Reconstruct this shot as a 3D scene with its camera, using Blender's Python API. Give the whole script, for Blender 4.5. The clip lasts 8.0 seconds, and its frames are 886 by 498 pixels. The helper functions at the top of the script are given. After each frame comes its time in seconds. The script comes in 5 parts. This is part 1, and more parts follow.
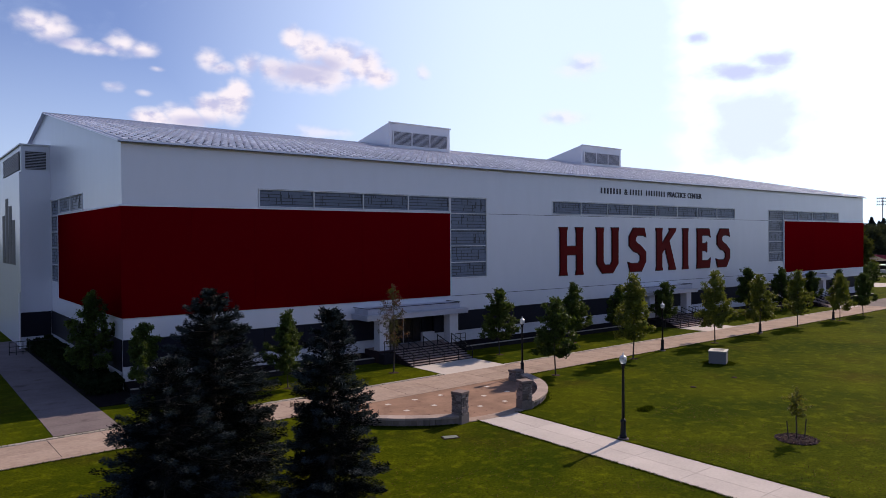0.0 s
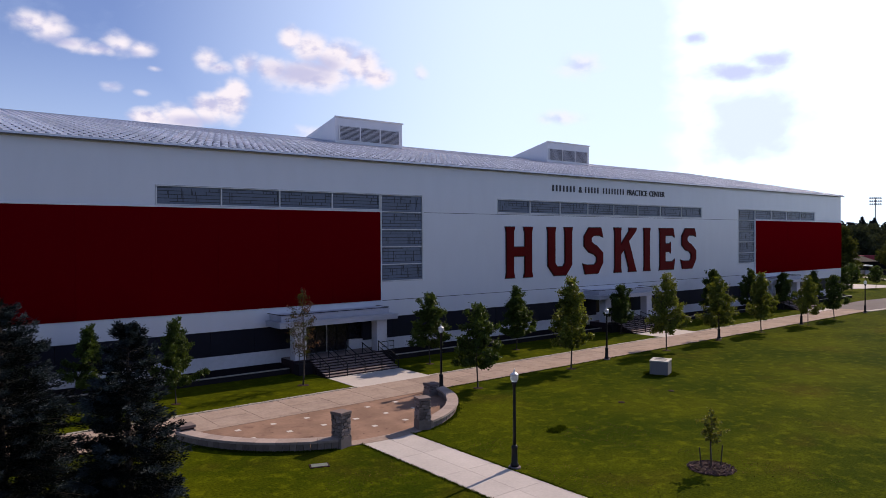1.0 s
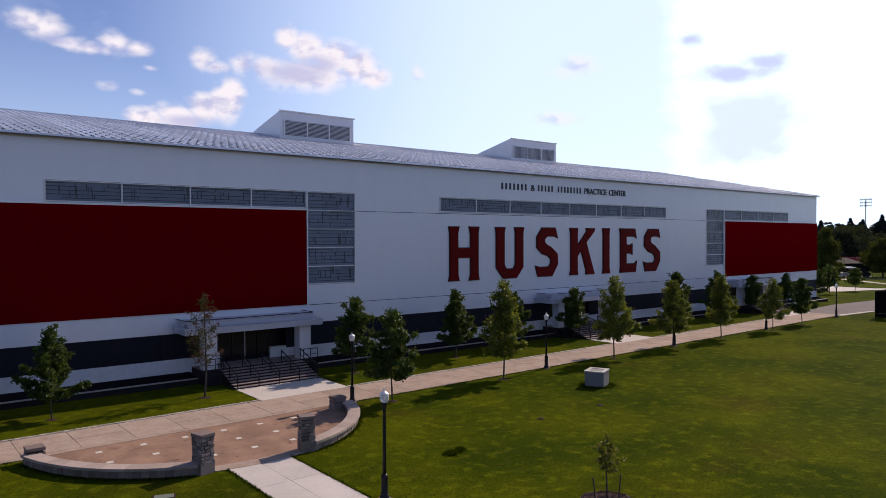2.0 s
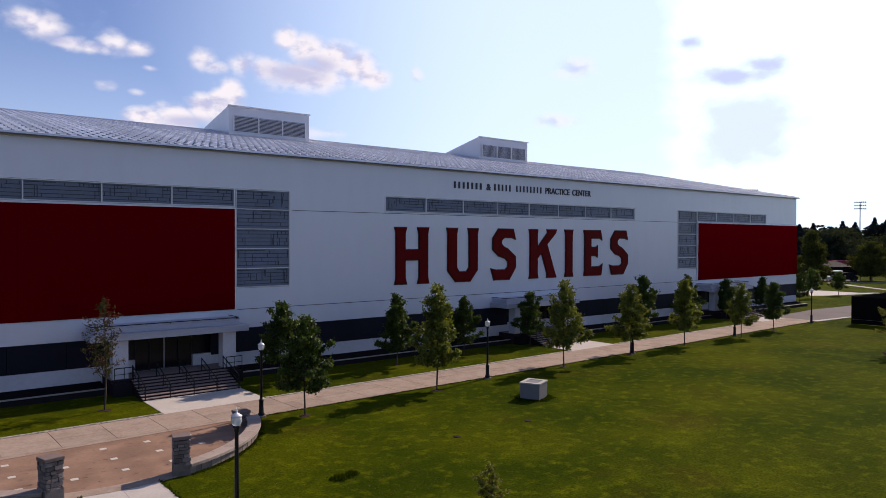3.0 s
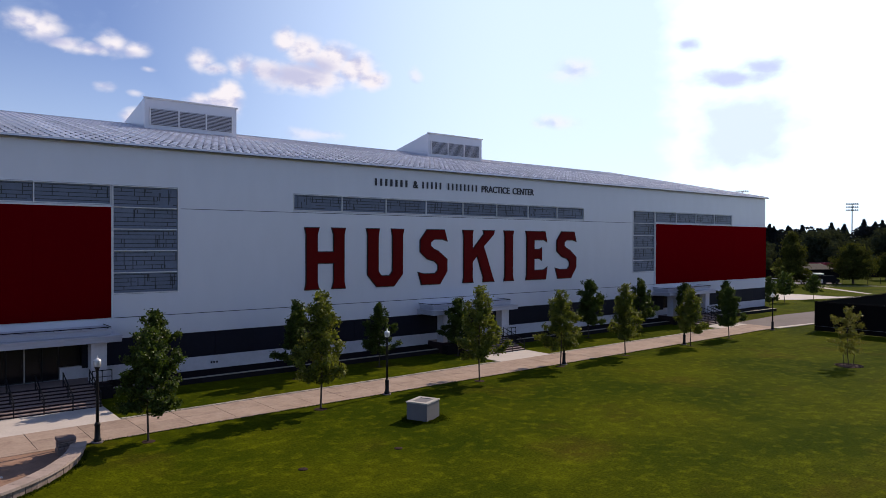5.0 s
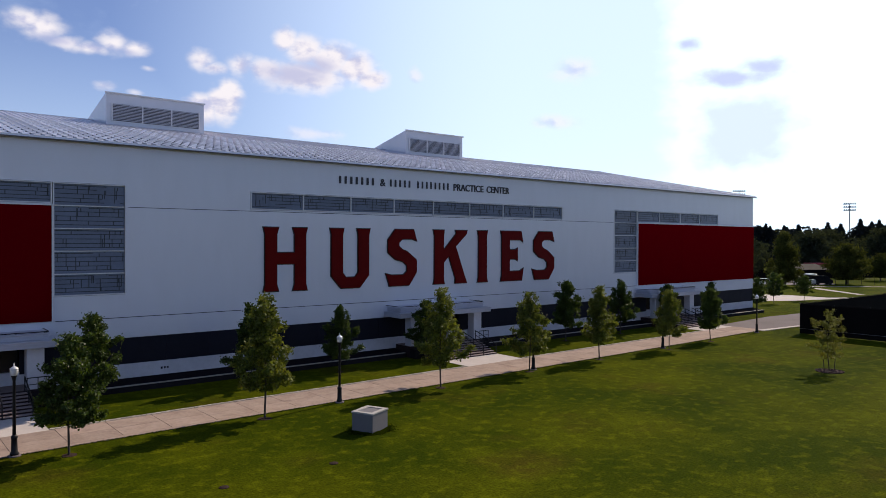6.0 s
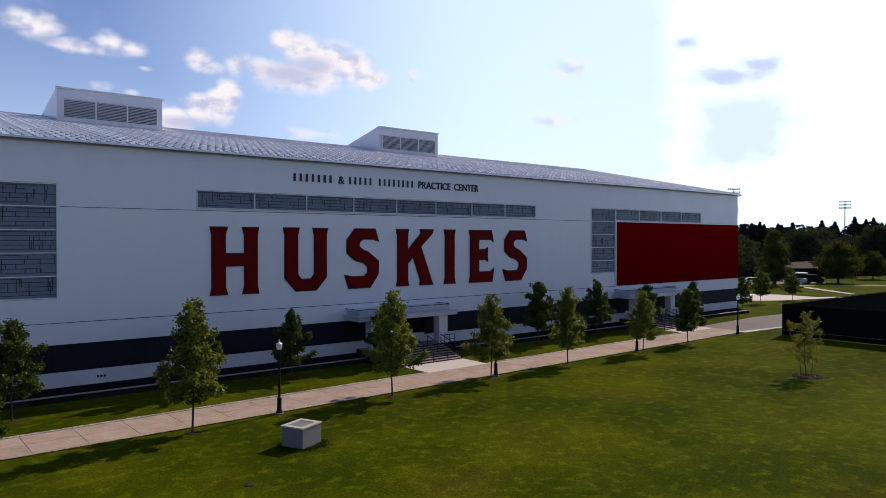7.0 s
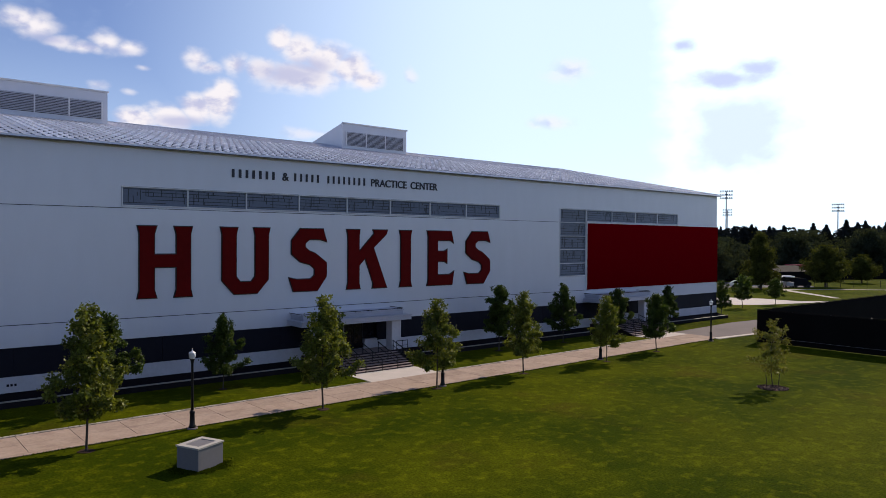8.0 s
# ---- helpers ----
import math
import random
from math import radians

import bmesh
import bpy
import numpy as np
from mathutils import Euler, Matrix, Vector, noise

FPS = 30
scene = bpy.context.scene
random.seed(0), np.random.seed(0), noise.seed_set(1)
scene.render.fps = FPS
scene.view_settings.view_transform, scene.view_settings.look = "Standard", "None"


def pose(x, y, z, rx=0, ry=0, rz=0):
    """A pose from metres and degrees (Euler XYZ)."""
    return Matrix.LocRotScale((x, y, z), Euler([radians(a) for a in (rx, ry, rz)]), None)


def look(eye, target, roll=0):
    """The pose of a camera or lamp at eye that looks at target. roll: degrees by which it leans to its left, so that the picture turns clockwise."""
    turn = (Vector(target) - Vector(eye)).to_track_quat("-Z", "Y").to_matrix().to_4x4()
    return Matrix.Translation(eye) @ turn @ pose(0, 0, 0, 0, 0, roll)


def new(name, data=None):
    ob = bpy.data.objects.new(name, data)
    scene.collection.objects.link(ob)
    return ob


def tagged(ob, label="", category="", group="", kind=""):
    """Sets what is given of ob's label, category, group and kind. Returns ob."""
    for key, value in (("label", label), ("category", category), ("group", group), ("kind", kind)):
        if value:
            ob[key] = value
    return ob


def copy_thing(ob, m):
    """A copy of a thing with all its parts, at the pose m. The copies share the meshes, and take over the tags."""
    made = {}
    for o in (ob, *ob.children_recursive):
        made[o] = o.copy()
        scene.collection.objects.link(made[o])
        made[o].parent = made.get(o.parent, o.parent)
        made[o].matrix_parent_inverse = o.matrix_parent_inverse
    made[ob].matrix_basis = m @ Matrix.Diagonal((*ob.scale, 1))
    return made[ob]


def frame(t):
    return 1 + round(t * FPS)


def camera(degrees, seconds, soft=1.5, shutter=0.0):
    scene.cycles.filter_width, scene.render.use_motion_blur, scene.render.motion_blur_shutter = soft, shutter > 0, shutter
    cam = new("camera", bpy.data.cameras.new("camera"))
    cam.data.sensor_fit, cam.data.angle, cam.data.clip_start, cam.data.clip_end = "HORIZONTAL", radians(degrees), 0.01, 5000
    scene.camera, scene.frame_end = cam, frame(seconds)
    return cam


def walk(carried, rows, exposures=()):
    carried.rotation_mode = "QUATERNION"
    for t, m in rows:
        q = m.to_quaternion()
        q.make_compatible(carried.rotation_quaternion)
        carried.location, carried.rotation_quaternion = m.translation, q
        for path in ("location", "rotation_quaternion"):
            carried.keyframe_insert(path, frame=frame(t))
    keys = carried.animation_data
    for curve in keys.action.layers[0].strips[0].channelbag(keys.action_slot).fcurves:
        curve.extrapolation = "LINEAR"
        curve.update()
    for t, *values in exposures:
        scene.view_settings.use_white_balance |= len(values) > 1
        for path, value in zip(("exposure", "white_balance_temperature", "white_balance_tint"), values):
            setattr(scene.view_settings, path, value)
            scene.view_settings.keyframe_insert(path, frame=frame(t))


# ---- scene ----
cam = camera(64.5, 8.0, soft=0.6)
PATH = [
    (0, (-2.477, -0.853, 9.663), (-1.238, 0.717, 9.633), -0.3),
    (0.5, (1.034, -0.936, 9.665), (2.275, 0.632, 9.635), -0.3),
    (1, (4.441, -1.046, 9.663), (5.684, 0.52, 9.633), -0.3),
    (1.5, (7.612, -1.183, 9.653), (8.861, 0.379, 9.622), -0.3),
    (3, (16.029, -1.672, 9.632), (17.284, -0.115, 9.607), 0.1),
    (3.5, (18.435, -1.831, 9.634), (19.69, -0.274, 9.609), -0.0),
    (4, (20.511, -1.978, 9.643), (21.769, -0.423, 9.619), -0.1),
    (4.5, (22.34, -2.099, 9.638), (23.598, -0.544, 9.617), 0.1),
    (6, (27.459, -2.152, 9.705), (28.718, -0.598, 9.683), 0.2),
    (6.5, (29.322, -2.087, 9.732), (30.582, -0.534, 9.709), 0.2),
    (7, (31.375, -1.991, 9.76), (32.638, -0.44, 9.736), -0.0),
    (7.5, (33.65, -1.904, 9.764), (34.912, -0.352, 9.741), 0.1),
    (8, (36.101, -1.828, 9.771), (37.371, -0.283, 9.75), 0.3),
]
walk(cam, [(t, look(eye, target, roll)) for t, eye, target, roll in PATH], [(0.0, 0.0, 6500, 21), (8.0, 0.0, 6500, 15)])

# ---- daylight ----
SUN_AZ, SUN_EL = radians(11), radians(37)
BLUE, HAZE = 0.087, (0.06, 22.0, 0.30)
scene.view_settings.exposure = 0.0
sun_data = bpy.data.lights.new("sun", "SUN")
sun_data.energy, sun_data.angle, sun_data.color = 5.0, radians(0.5), (1.0, 0.86, 0.66)
sun = new("sun", sun_data)
SUN_DIR = Vector((math.cos(SUN_EL) * math.cos(SUN_AZ), math.cos(SUN_EL) * math.sin(SUN_AZ), math.sin(SUN_EL)))
sun.matrix_world = look(SUN_DIR * 300, (0, 0, 0))

world = bpy.data.worlds.new("sky")
scene.world = world
world.use_nodes = True
wn, wl = world.node_tree.nodes, world.node_tree.links
wn.clear()


def wire(links, a, b):
    """Joins a socket, or sets a plain value."""
    if isinstance(a, bpy.types.NodeSocket):
        links.new(a, b)
    else:
        b.default_value = a


def wmath(op, a, b=0.0, c=0.0, clamp=False):
    n = wn.new("ShaderNodeMath")
    n.operation, n.use_clamp = op, clamp
    for v, socket in zip((a, b, c), n.inputs):
        wire(wl, v, socket)
    return n.outputs[0]


def wstep(v, lo, hi):
    n = wn.new("ShaderNodeMapRange")
    n.interpolation_type = "SMOOTHSTEP"
    wire(wl, v, n.inputs["Value"])
    n.inputs["From Min"].default_value, n.inputs["From Max"].default_value = lo, hi
    return n.outputs["Result"]


sky = wn.new("ShaderNodeTexSky")
sky.sky_type, sky.sun_disc = "NISHITA", False
sky.sun_elevation, sky.sun_rotation = SUN_EL, math.pi / 2 - SUN_AZ
sky.air_density, sky.dust_density, sky.ozone_density = 1.0, 0.5, 4.0
coords = wn.new("ShaderNodeTexCoord")
axes = wn.new("ShaderNodeSeparateXYZ")
wl.new(coords.outputs["Generated"], axes.inputs[0])
azimuth = wmath("MULTIPLY", wmath("ARCTAN2", axes.outputs[1], axes.outputs[0]), 57.2958)
elevation = wmath("MULTIPLY", wmath("ARCSINE", axes.outputs[2]), 57.2958)
flat = wn.new("ShaderNodeCombineXYZ")
wl.new(azimuth, flat.inputs[0])
wl.new(wmath("MULTIPLY", elevation, 1.5), flat.inputs[1])


def wnoise(scale, detail, rough=0.6, shift=None):
    n = wn.new("ShaderNodeTexNoise")
    n.inputs["Scale"].default_value, n.inputs["Detail"].default_value, n.inputs["Roughness"].default_value = scale, detail, rough
    if shift:
        moved = wn.new("ShaderNodeVectorMath")
        moved.inputs[1].default_value = shift
        wl.new(flat.outputs[0], moved.inputs[0])
        wl.new(moved.outputs[0], n.inputs["Vector"])
    else:
        wl.new(flat.outputs[0], n.inputs["Vector"])
    return n.outputs["Fac"]


billow, wisp, sunward = wnoise(0.5, 6, 0.5), wnoise(0.16, 5), wnoise(0.5, 6, 0.5, (-0.5, 0.7, 0))
ripple = wmath("MULTIPLY", wmath("SUBTRACT", billow, 0.5), 1.9)


def lobe(az, el, wide, high, power=2.0):
    """One swelling of a cloud at an azimuth and elevation: 1 in its middle, 0 at its rim; a higher power makes it squarer."""
    u = wmath("ABSOLUTE", wmath("DIVIDE", wmath("SUBTRACT", azimuth, az), wide))
    v = wmath("ABSOLUTE", wmath("DIVIDE", wmath("SUBTRACT", elevation, el), high))
    return wmath("SUBTRACT", 1.0, wmath("POWER", wmath("ADD", wmath("POWER", u, power), wmath("POWER", v, power)), 1.0 / power))


def clump(lobes, ragged, sharp):
    """Swellings run together, with a ragged outline."""
    d = -9.0
    for row in lobes:
        d = wmath("MAXIMUM", lobe(*row), d)
    return wstep(wmath("ADD", d, wmath("MULTIPLY", ripple, ragged)), 0.0, sharp)


BIG_CLOUD = [(63.6, 15.6, 1.3, 1.2), (62.1, 14.9, 2.2, 1.6), (60.0, 14.2, 2.8, 1.8), (58.2, 13.7, 2.5, 1.7), (56.9, 12.9, 2.1, 1.1), (62.0, 12.9, 5.2, 1.6), (65.0, 13.2, 2.0, 1.2)]
TOWER_CLOUD = [(67.9, 11.4, 1.2, 1.4), (68.4, 10.4, 1.8, 1.8), (69.9, 10.0, 2.0, 1.5), (71.9, 9.3, 2.4, 1.3), (74.0, 9.0, 2.2, 1.0)]
SMALL_CLOUDS = [(81.7, 15.1, 1.9, 1.0), (80.5, 14.7, 2.1, 1.3), (79.2, 13.9, 1.6, 0.7), (77.6, 13.7, 2.2, 0.6), (76.0, 14.2, 1.7, 1.1), (74.8, 14.0, 1.6, 0.8), (70.0, 13.6, 1.3, 1.1), (69.0, 13.1, 1.6, 0.6), (67.1, 13.4, 1.4, 1.3)]
FAINT_CLOUDS = [(76.8, 11.2, 1.2, 0.5), (74.7, 10.9, 0.8, 0.4), (73.7, 12.7, 0.7, 0.3), (53.3, 13.2, 0.8, 0.9), (41.9, 9.5, 2.6, 0.8), (61.5, 8.5, 3.4, 0.7), (40.5, 13.5, 2.6, 1.2), (112.0, 18.0, 6.0, 3.0)]
cover = wmath("MAXIMUM", wmath("MAXIMUM", clump(BIG_CLOUD, 0.42, 0.72), clump(TOWER_CLOUD, 0.5, 0.65)), clump(SMALL_CLOUDS, 0.6, 1.0))
cover = wmath("MAXIMUM", cover, wmath("MULTIPLY", clump(FAINT_CLOUDS, 0.8, 1.0), 0.6))
# grey undersides
grey = clump([(63.2, 13.0, 4.0, 1.2), (61.5, 13.7, 2.9, 1.0), (80.0, 14.0, 1.8, 0.5), (75.6, 13.7, 1.3, 0.4), (71.0, 9.0, 3.0, 0.7)], 0.5, 0.9)
# thin bright veil round the sun, torn open by gaps of blue
edge = wmath("ADD", azimuth, wmath("MULTIPLY", ripple, 1.6))
veil = wmath("ADD", wmath("MULTIPLY", wstep(azimuth, 84.0, 44.0), 0.66), wmath("MULTIPLY", wstep(edge, 34.5, 31.5), 0.40))
veil = wmath("MULTIPLY", veil, wmath("MULTIPLY", wstep(azimuth, -40.0, -15.0), wstep(elevation, 38.0, 24.0)))
gap = wmath("MAXIMUM", wmath("MULTIPLY", clump([(27.9, 8.2, 4.3, 3.2, 4.0)], 0.45, 0.55), 0.60), clump([(28.6, 12.2, 4.8, 1.0), (26.6, 12.8, 2.6, 0.9), (31.9, 14.9, 1.3, 0.7), (16.5, 13.0, 2.0, 0.9)], 0.7, 0.9))
veil = wmath("MAXIMUM", veil, wmath("ADD", wmath("MULTIPLY", wstep(wisp, 0.42, 0.8), 0.12), HAZE[0]))
veil = wmath("MAXIMUM", veil, wmath("MULTIPLY", wstep(elevation, HAZE[1], 0.0), HAZE[2]))
tone = wn.new("ShaderNodeMix")
tone.data_type = "RGBA"
wl.new(wmath("MULTIPLY", wstep(wmath("SUBTRACT", billow, sunward), -0.22, 0.08), wmath("SUBTRACT", 1.0, wmath("MULTIPLY", grey, 0.95))), tone.inputs[0])
tone.inputs[6].default_value, tone.inputs[7].default_value = (0.58, 0.61, 0.80, 1), (0.97, 0.95, 0.96, 1)
blue, thin, white = (wn.new("ShaderNodeBackground") for _ in range(3))
deep = wn.new("ShaderNodeVectorMath")
deep.operation = "MULTIPLY"
deep.inputs[1].default_value = (0.92, 0.96, 1.22)
wl.new(sky.outputs[0], deep.inputs[0])
wl.new(deep.outputs[0], blue.inputs[0])
blue.inputs[1].default_value = BLUE
thin.inputs[0].default_value, thin.inputs[1].default_value = (0.79, 0.98, 1.11, 1), 1.26
wl.new(tone.outputs[2], white.inputs[0])
white.inputs[1].default_value = 0.96


def wmix(fac, a, b):
    n = wn.new("ShaderNodeMixShader")
    wl.new(fac, n.inputs[0])
    wl.new(a.outputs[0], n.inputs[1])
    wl.new(b.outputs[0], n.inputs[2])
    return n


sky_out = wn.new("ShaderNodeOutputWorld")
torn = wn.new("ShaderNodeBackground")
torn.inputs[0].default_value, torn.inputs[1].default_value = (0.58, 0.66, 0.96, 1), 0.95
wl.new(wmix(cover, wmix(wmath("MULTIPLY", gap, 0.85), wmix(veil, blue, thin), torn), white).outputs[0], sky_out.inputs[0])


# ---- materials ----
def mat(name, col, rough=0.6, metal=0.0, var=0.18, s1=0.35, s2=6.0, bump=0.15, bscale=25.0, rand=0.0, island=0.0, tint=None, var2=None, stain=(0.42, 0.68), stretch=(1, 1, 1), through_light=0.0, spec=0.5, gloss=None, flecks=(), sheen=0.0, ior=1.5, lacquer=None):
    """A surface whose colour drifts at two scales round col, with fine relief; tint: a second colour of its stains."""
    m = bpy.data.materials.new(name)
    m.use_nodes = True
    n, l = m.node_tree.nodes, m.node_tree.links
    shader = n["Principled BSDF"]
    shader.inputs["Roughness"].default_value, shader.inputs["Metallic"].default_value = rough, metal
    shader.inputs["Specular IOR Level"].default_value = spec
    shader.inputs["IOR"].default_value = ior
    if sheen:
        shader.inputs["Sheen Weight"].default_value, shader.inputs["Sheen Roughness"].default_value = sheen, 0.45
        shader.inputs["Sheen Tint"].default_value = (0.80, 0.95, 0.10, 1)
    if gloss:
        shader.inputs["Specular Tint"].default_value = (*gloss, 1)
    place, scaled = n.new("ShaderNodeNewGeometry"), n.new("ShaderNodeVectorMath")
    scaled.operation = "MULTIPLY"
    scaled.inputs[1].default_value = stretch
    l.new(place.outputs["Position"], scaled.inputs[0])

    def grain(scale, detail):
        t = n.new("ShaderNodeTexNoise")
        t.inputs["Scale"].default_value, t.inputs["Detail"].default_value = scale, detail
        l.new(scaled.outputs[0], t.inputs["Vector"])
        return t.outputs["Fac"]

    def sums(op, a, b):
        t = n.new("ShaderNodeMath")
        t.operation = op
        wire(l, a, t.inputs[0]), wire(l, b, t.inputs[1])
        return t.outputs[0]

    coarse, fine = grain(s1, 4), grain(s2, 6)
    drift = sums("ADD", sums("MULTIPLY", sums("SUBTRACT", coarse, 0.5), 2.2 * var), sums("MULTIPLY", sums("SUBTRACT", fine, 0.5), 1.6 * (var if var2 is None else var2)))
    if rand:
        info = n.new("ShaderNodeObjectInfo")
        drift = sums("ADD", drift, sums("MULTIPLY", sums("SUBTRACT", info.outputs["Random"], 0.5), 2 * rand))
    if island:
        drift = sums("ADD", drift, sums("MULTIPLY", sums("SUBTRACT", place.outputs["Random Per Island"], 0.5), 2 * island))
    hue = n.new("ShaderNodeMix")
    hue.data_type = "RGBA"
    hue.inputs[6].default_value = (*col, 1)
    hue.inputs[7].default_value = (*(tint or col), 1)
    step = n.new("ShaderNodeMapRange")
    l.new(coarse, step.inputs[0])
    step.inputs[1].default_value, step.inputs[2].default_value = stain
    l.new(step.outputs[0], hue.inputs[0])
    for colour, scale, lo, hi, amount in flecks:
        speck, spot, base = n.new("ShaderNodeMix"), n.new("ShaderNodeMapRange"), hue
        speck.data_type = "RGBA"
        spot.inputs[1].default_value, spot.inputs[2].default_value, spot.inputs[4].default_value = lo, hi, amount
        l.new(grain(scale, 7), spot.inputs[0])
        l.new(spot.outputs[0], speck.inputs[0])
        l.new(base.outputs[2], speck.inputs[6])
        speck.inputs[7].default_value = (*colour, 1)
        hue = speck
    tone = n.new("ShaderNodeVectorMath")
    tone.operation = "SCALE"
    l.new(hue.outputs[2], tone.inputs[0])
    l.new(sums("ADD", drift, 1.0), tone.inputs["Scale"])
    l.new(tone.outputs[0], shader.inputs["Base Color"])
    if bump:
        b = n.new("ShaderNodeBump")
        b.inputs["Strength"].default_value, b.inputs["Distance"].default_value = bump, 0.02
        l.new(grain(bscale, 4), b.inputs["Height"])
        l.new(b.outputs[0], shader.inputs["Normal"])
    if lacquer:
        g, mix = n.new("ShaderNodeBsdfGlossy"), n.new("ShaderNodeMixShader")
        g.inputs["Color"].default_value, g.inputs["Roughness"].default_value, mix.inputs[0].default_value = (*lacquer[0], 1), rough, lacquer[1]
        l.new(shader.outputs[0], mix.inputs[1]), l.new(g.outputs[0], mix.inputs[2])
        l.new(mix.outputs[0], n["Material Output"].inputs[0])
    if through_light:
        t, mix = n.new("ShaderNodeBsdfTranslucent"), n.new("ShaderNodeMixShader")
        warm = n.new("ShaderNodeVectorMath")
        warm.operation = "MULTIPLY"
        warm.inputs[1].default_value = (1.3, 1.25, 0.5)
        l.new(tone.outputs[0], warm.inputs[0])
        l.new(warm.outputs[0], t.inputs[0])
        mix.inputs[0].default_value = through_light
        l.new(shader.outputs[0], mix.inputs[1]), l.new(t.outputs[0], mix.inputs[2])
        l.new(mix.outputs[0], n["Material Output"].inputs[0])
    return m


GRASS = mat("grass", (0.0205, 0.0325, 0.0010), 0.8, var=0.24, var2=1.2, s1=0.12, s2=9.0, stain=(0.40, 0.62), bump=1.0, bscale=12, tint=(0.041, 0.048, 0.0012), flecks=(((0.050, 0.030, 0.006), 0.17, 0.57, 0.72, 0.5), ((0.062, 0.072, 0.0016), 0.36, 0.48, 0.72, 0.6), ((0.106, 0.114, 0.003), 1.5, 0.52, 0.76, 0.62), ((0.013, 0.022, 0.001), 2.3, 0.55, 0.72, 0.5)), spec=0.0035, gloss=(0.85, 0.9, 0.25), sheen=0.03)
SOIL = mat("dark_mulch", (0.040, 0.026, 0.022), 0.95, spec=0.05, var=0.4, s1=3, s2=18, bump=0.9, bscale=20)
CONCRETE = mat("path_concrete", (0.315, 0.240, 0.198), 0.92, spec=0.08, var=0.30, s1=1.1, s2=6, bump=0.2, rand=0.09, tint=(0.30, 0.235, 0.195), flecks=(((0.15, 0.10, 0.085), 0.8, 0.60, 0.72, 0.4),))
PALE_CONCRETE = mat("pale_concrete", (0.45, 0.41, 0.385), 0.92, spec=0.08, var=0.16, s1=0.6, s2=8, bump=0.2, rand=0.04)
# darker concrete: the shade over the end walk is put into this colour
DARK_CONCRETE = mat("dark_concrete", (0.165, 0.138, 0.142), 0.92, spec=0.06, var=0.24, s1=0.7, s2=7, bump=0.25, rand=0.08, flecks=(((0.07, 0.055, 0.05), 0.6, 0.60, 0.70, 0.6),))
KERB = mat("kerb_stone", (0.27, 0.245, 0.205), 0.85, var=0.25, s1=1.0, s2=9, bump=0.3, island=0.3)
PAVER = mat("clay_paver", (0.190, 0.120, 0.088), 0.92, spec=0.06, var=0.24, s1=0.5, s2=6, bump=0.3, rand=0.16, tint=(0.235, 0.148, 0.108), flecks=(((0.10, 0.055, 0.045), 1.3, 0.58, 0.72, 0.5), ((0.05, 0.03, 0.025), 2.6, 0.66, 0.72, 0.7)))
ASPHALT = mat("asphalt", (0.17, 0.15, 0.15), 0.95, spec=0.05, var=0.2, s1=0.3, s2=12, bump=0.4)
PANEL = mat("white_metal_panel", (0.60, 0.605, 0.675), 0.26, spec=0.5, ior=1.9, var=0.05, s1=0.08, s2=1.2, bump=0.03, bscale=3, stretch=(1, 1, 0.3))
BED = mat("bed_soil", (0.010, 0.008, 0.010), 0.95, spec=0.03, var=0.4, s1=2, s2=14, bump=0.8)
BLADE = mat("grass_blade", (0.036, 0.052, 0.004), 0.9, var=0.2, s1=0.7, s2=5, bump=0.0, island=0.4, spec=0.0, through_light=0.25)
DRY = mat("dry_leaf", (0.13, 0.085, 0.035), 0.9, var=0.2, s1=1, s2=5, bump=0.0, island=0.5, spec=0.0)
CHIPS = mat("bark_chip", (0.16, 0.10, 0.09), 0.9, var=0.3, s1=3, s2=18, bump=0.0, island=0.6, spec=0.1)
TRIM = mat("white_trim", (0.66, 0.66, 0.68), 0.45, var=0.06, s1=0.5, bump=0.02)
CANOPY = mat("canopy_metal", (0.38, 0.39, 0.46), 0.4, var=0.22, s1=0.6, bump=0.06, stretch=(0.25, 1, 3))
RED = mat("deep_red_panel", (0.036, 0.0002, 0.0004), 0.38, var=0.08, s1=0.10, s2=1.5, bump=0.03, bscale=2, rand=0.06, spec=0.0, lacquer=((0.9, 0.003, 0.028), 0.08))
LETTER = mat("letter_red", (0.112, 0.003, 0.003), 0.55, var=0.2, s1=0.5, s2=2.5, bump=0.02, spec=0.05)
LETTER_EDGE = mat("letter_black", (0.012, 0.010, 0.014), 0.5, var=0.1, bump=0.0)
SLATE = mat("dark_slate_panel", (0.010, 0.010, 0.018), 0.7, spec=0.15, var=0.2, s1=0.4, s2=3, bump=0.1, rand=0.12)
PLINTH = mat("rendered_plinth", (0.53, 0.525, 0.57), 0.75, var=0.14, s1=0.5, s2=5, bump=0.25)
ROOF = mat("roof_metal", (0.52, 0.52, 0.58), 0.30, 0.4, var=0.16, s1=0.2, s2=2, bump=0.05, rand=0.14)
GUARD = mat("roof_guard_metal", (0.86, 0.86, 0.90), 0.35, 0.0, var=0.1, bump=0.0, island=0.22)
GUTTER = mat("dark_gutter", (0.10, 0.10, 0.12), 0.5, var=0.1, bump=0.0)
TRANSLUCENT = mat("translucent_panel", (0.125, 0.150, 0.215), 0.35, var=0.22, spec=0.4, s1=0.5, s2=5, bump=0.05, rand=0.12)
MUNTIN = mat("dark_muntin", (0.025, 0.030, 0.038), 0.5, var=0.1, bump=0.0)
LOUVRE = mat("louvre_slat", (0.40, 0.40, 0.45), 0.45, var=0.1, bump=0.0, rand=0.06)
DARK = mat("dark_recess", (0.02, 0.021, 0.026), 0.6, var=0.1, bump=0.0)
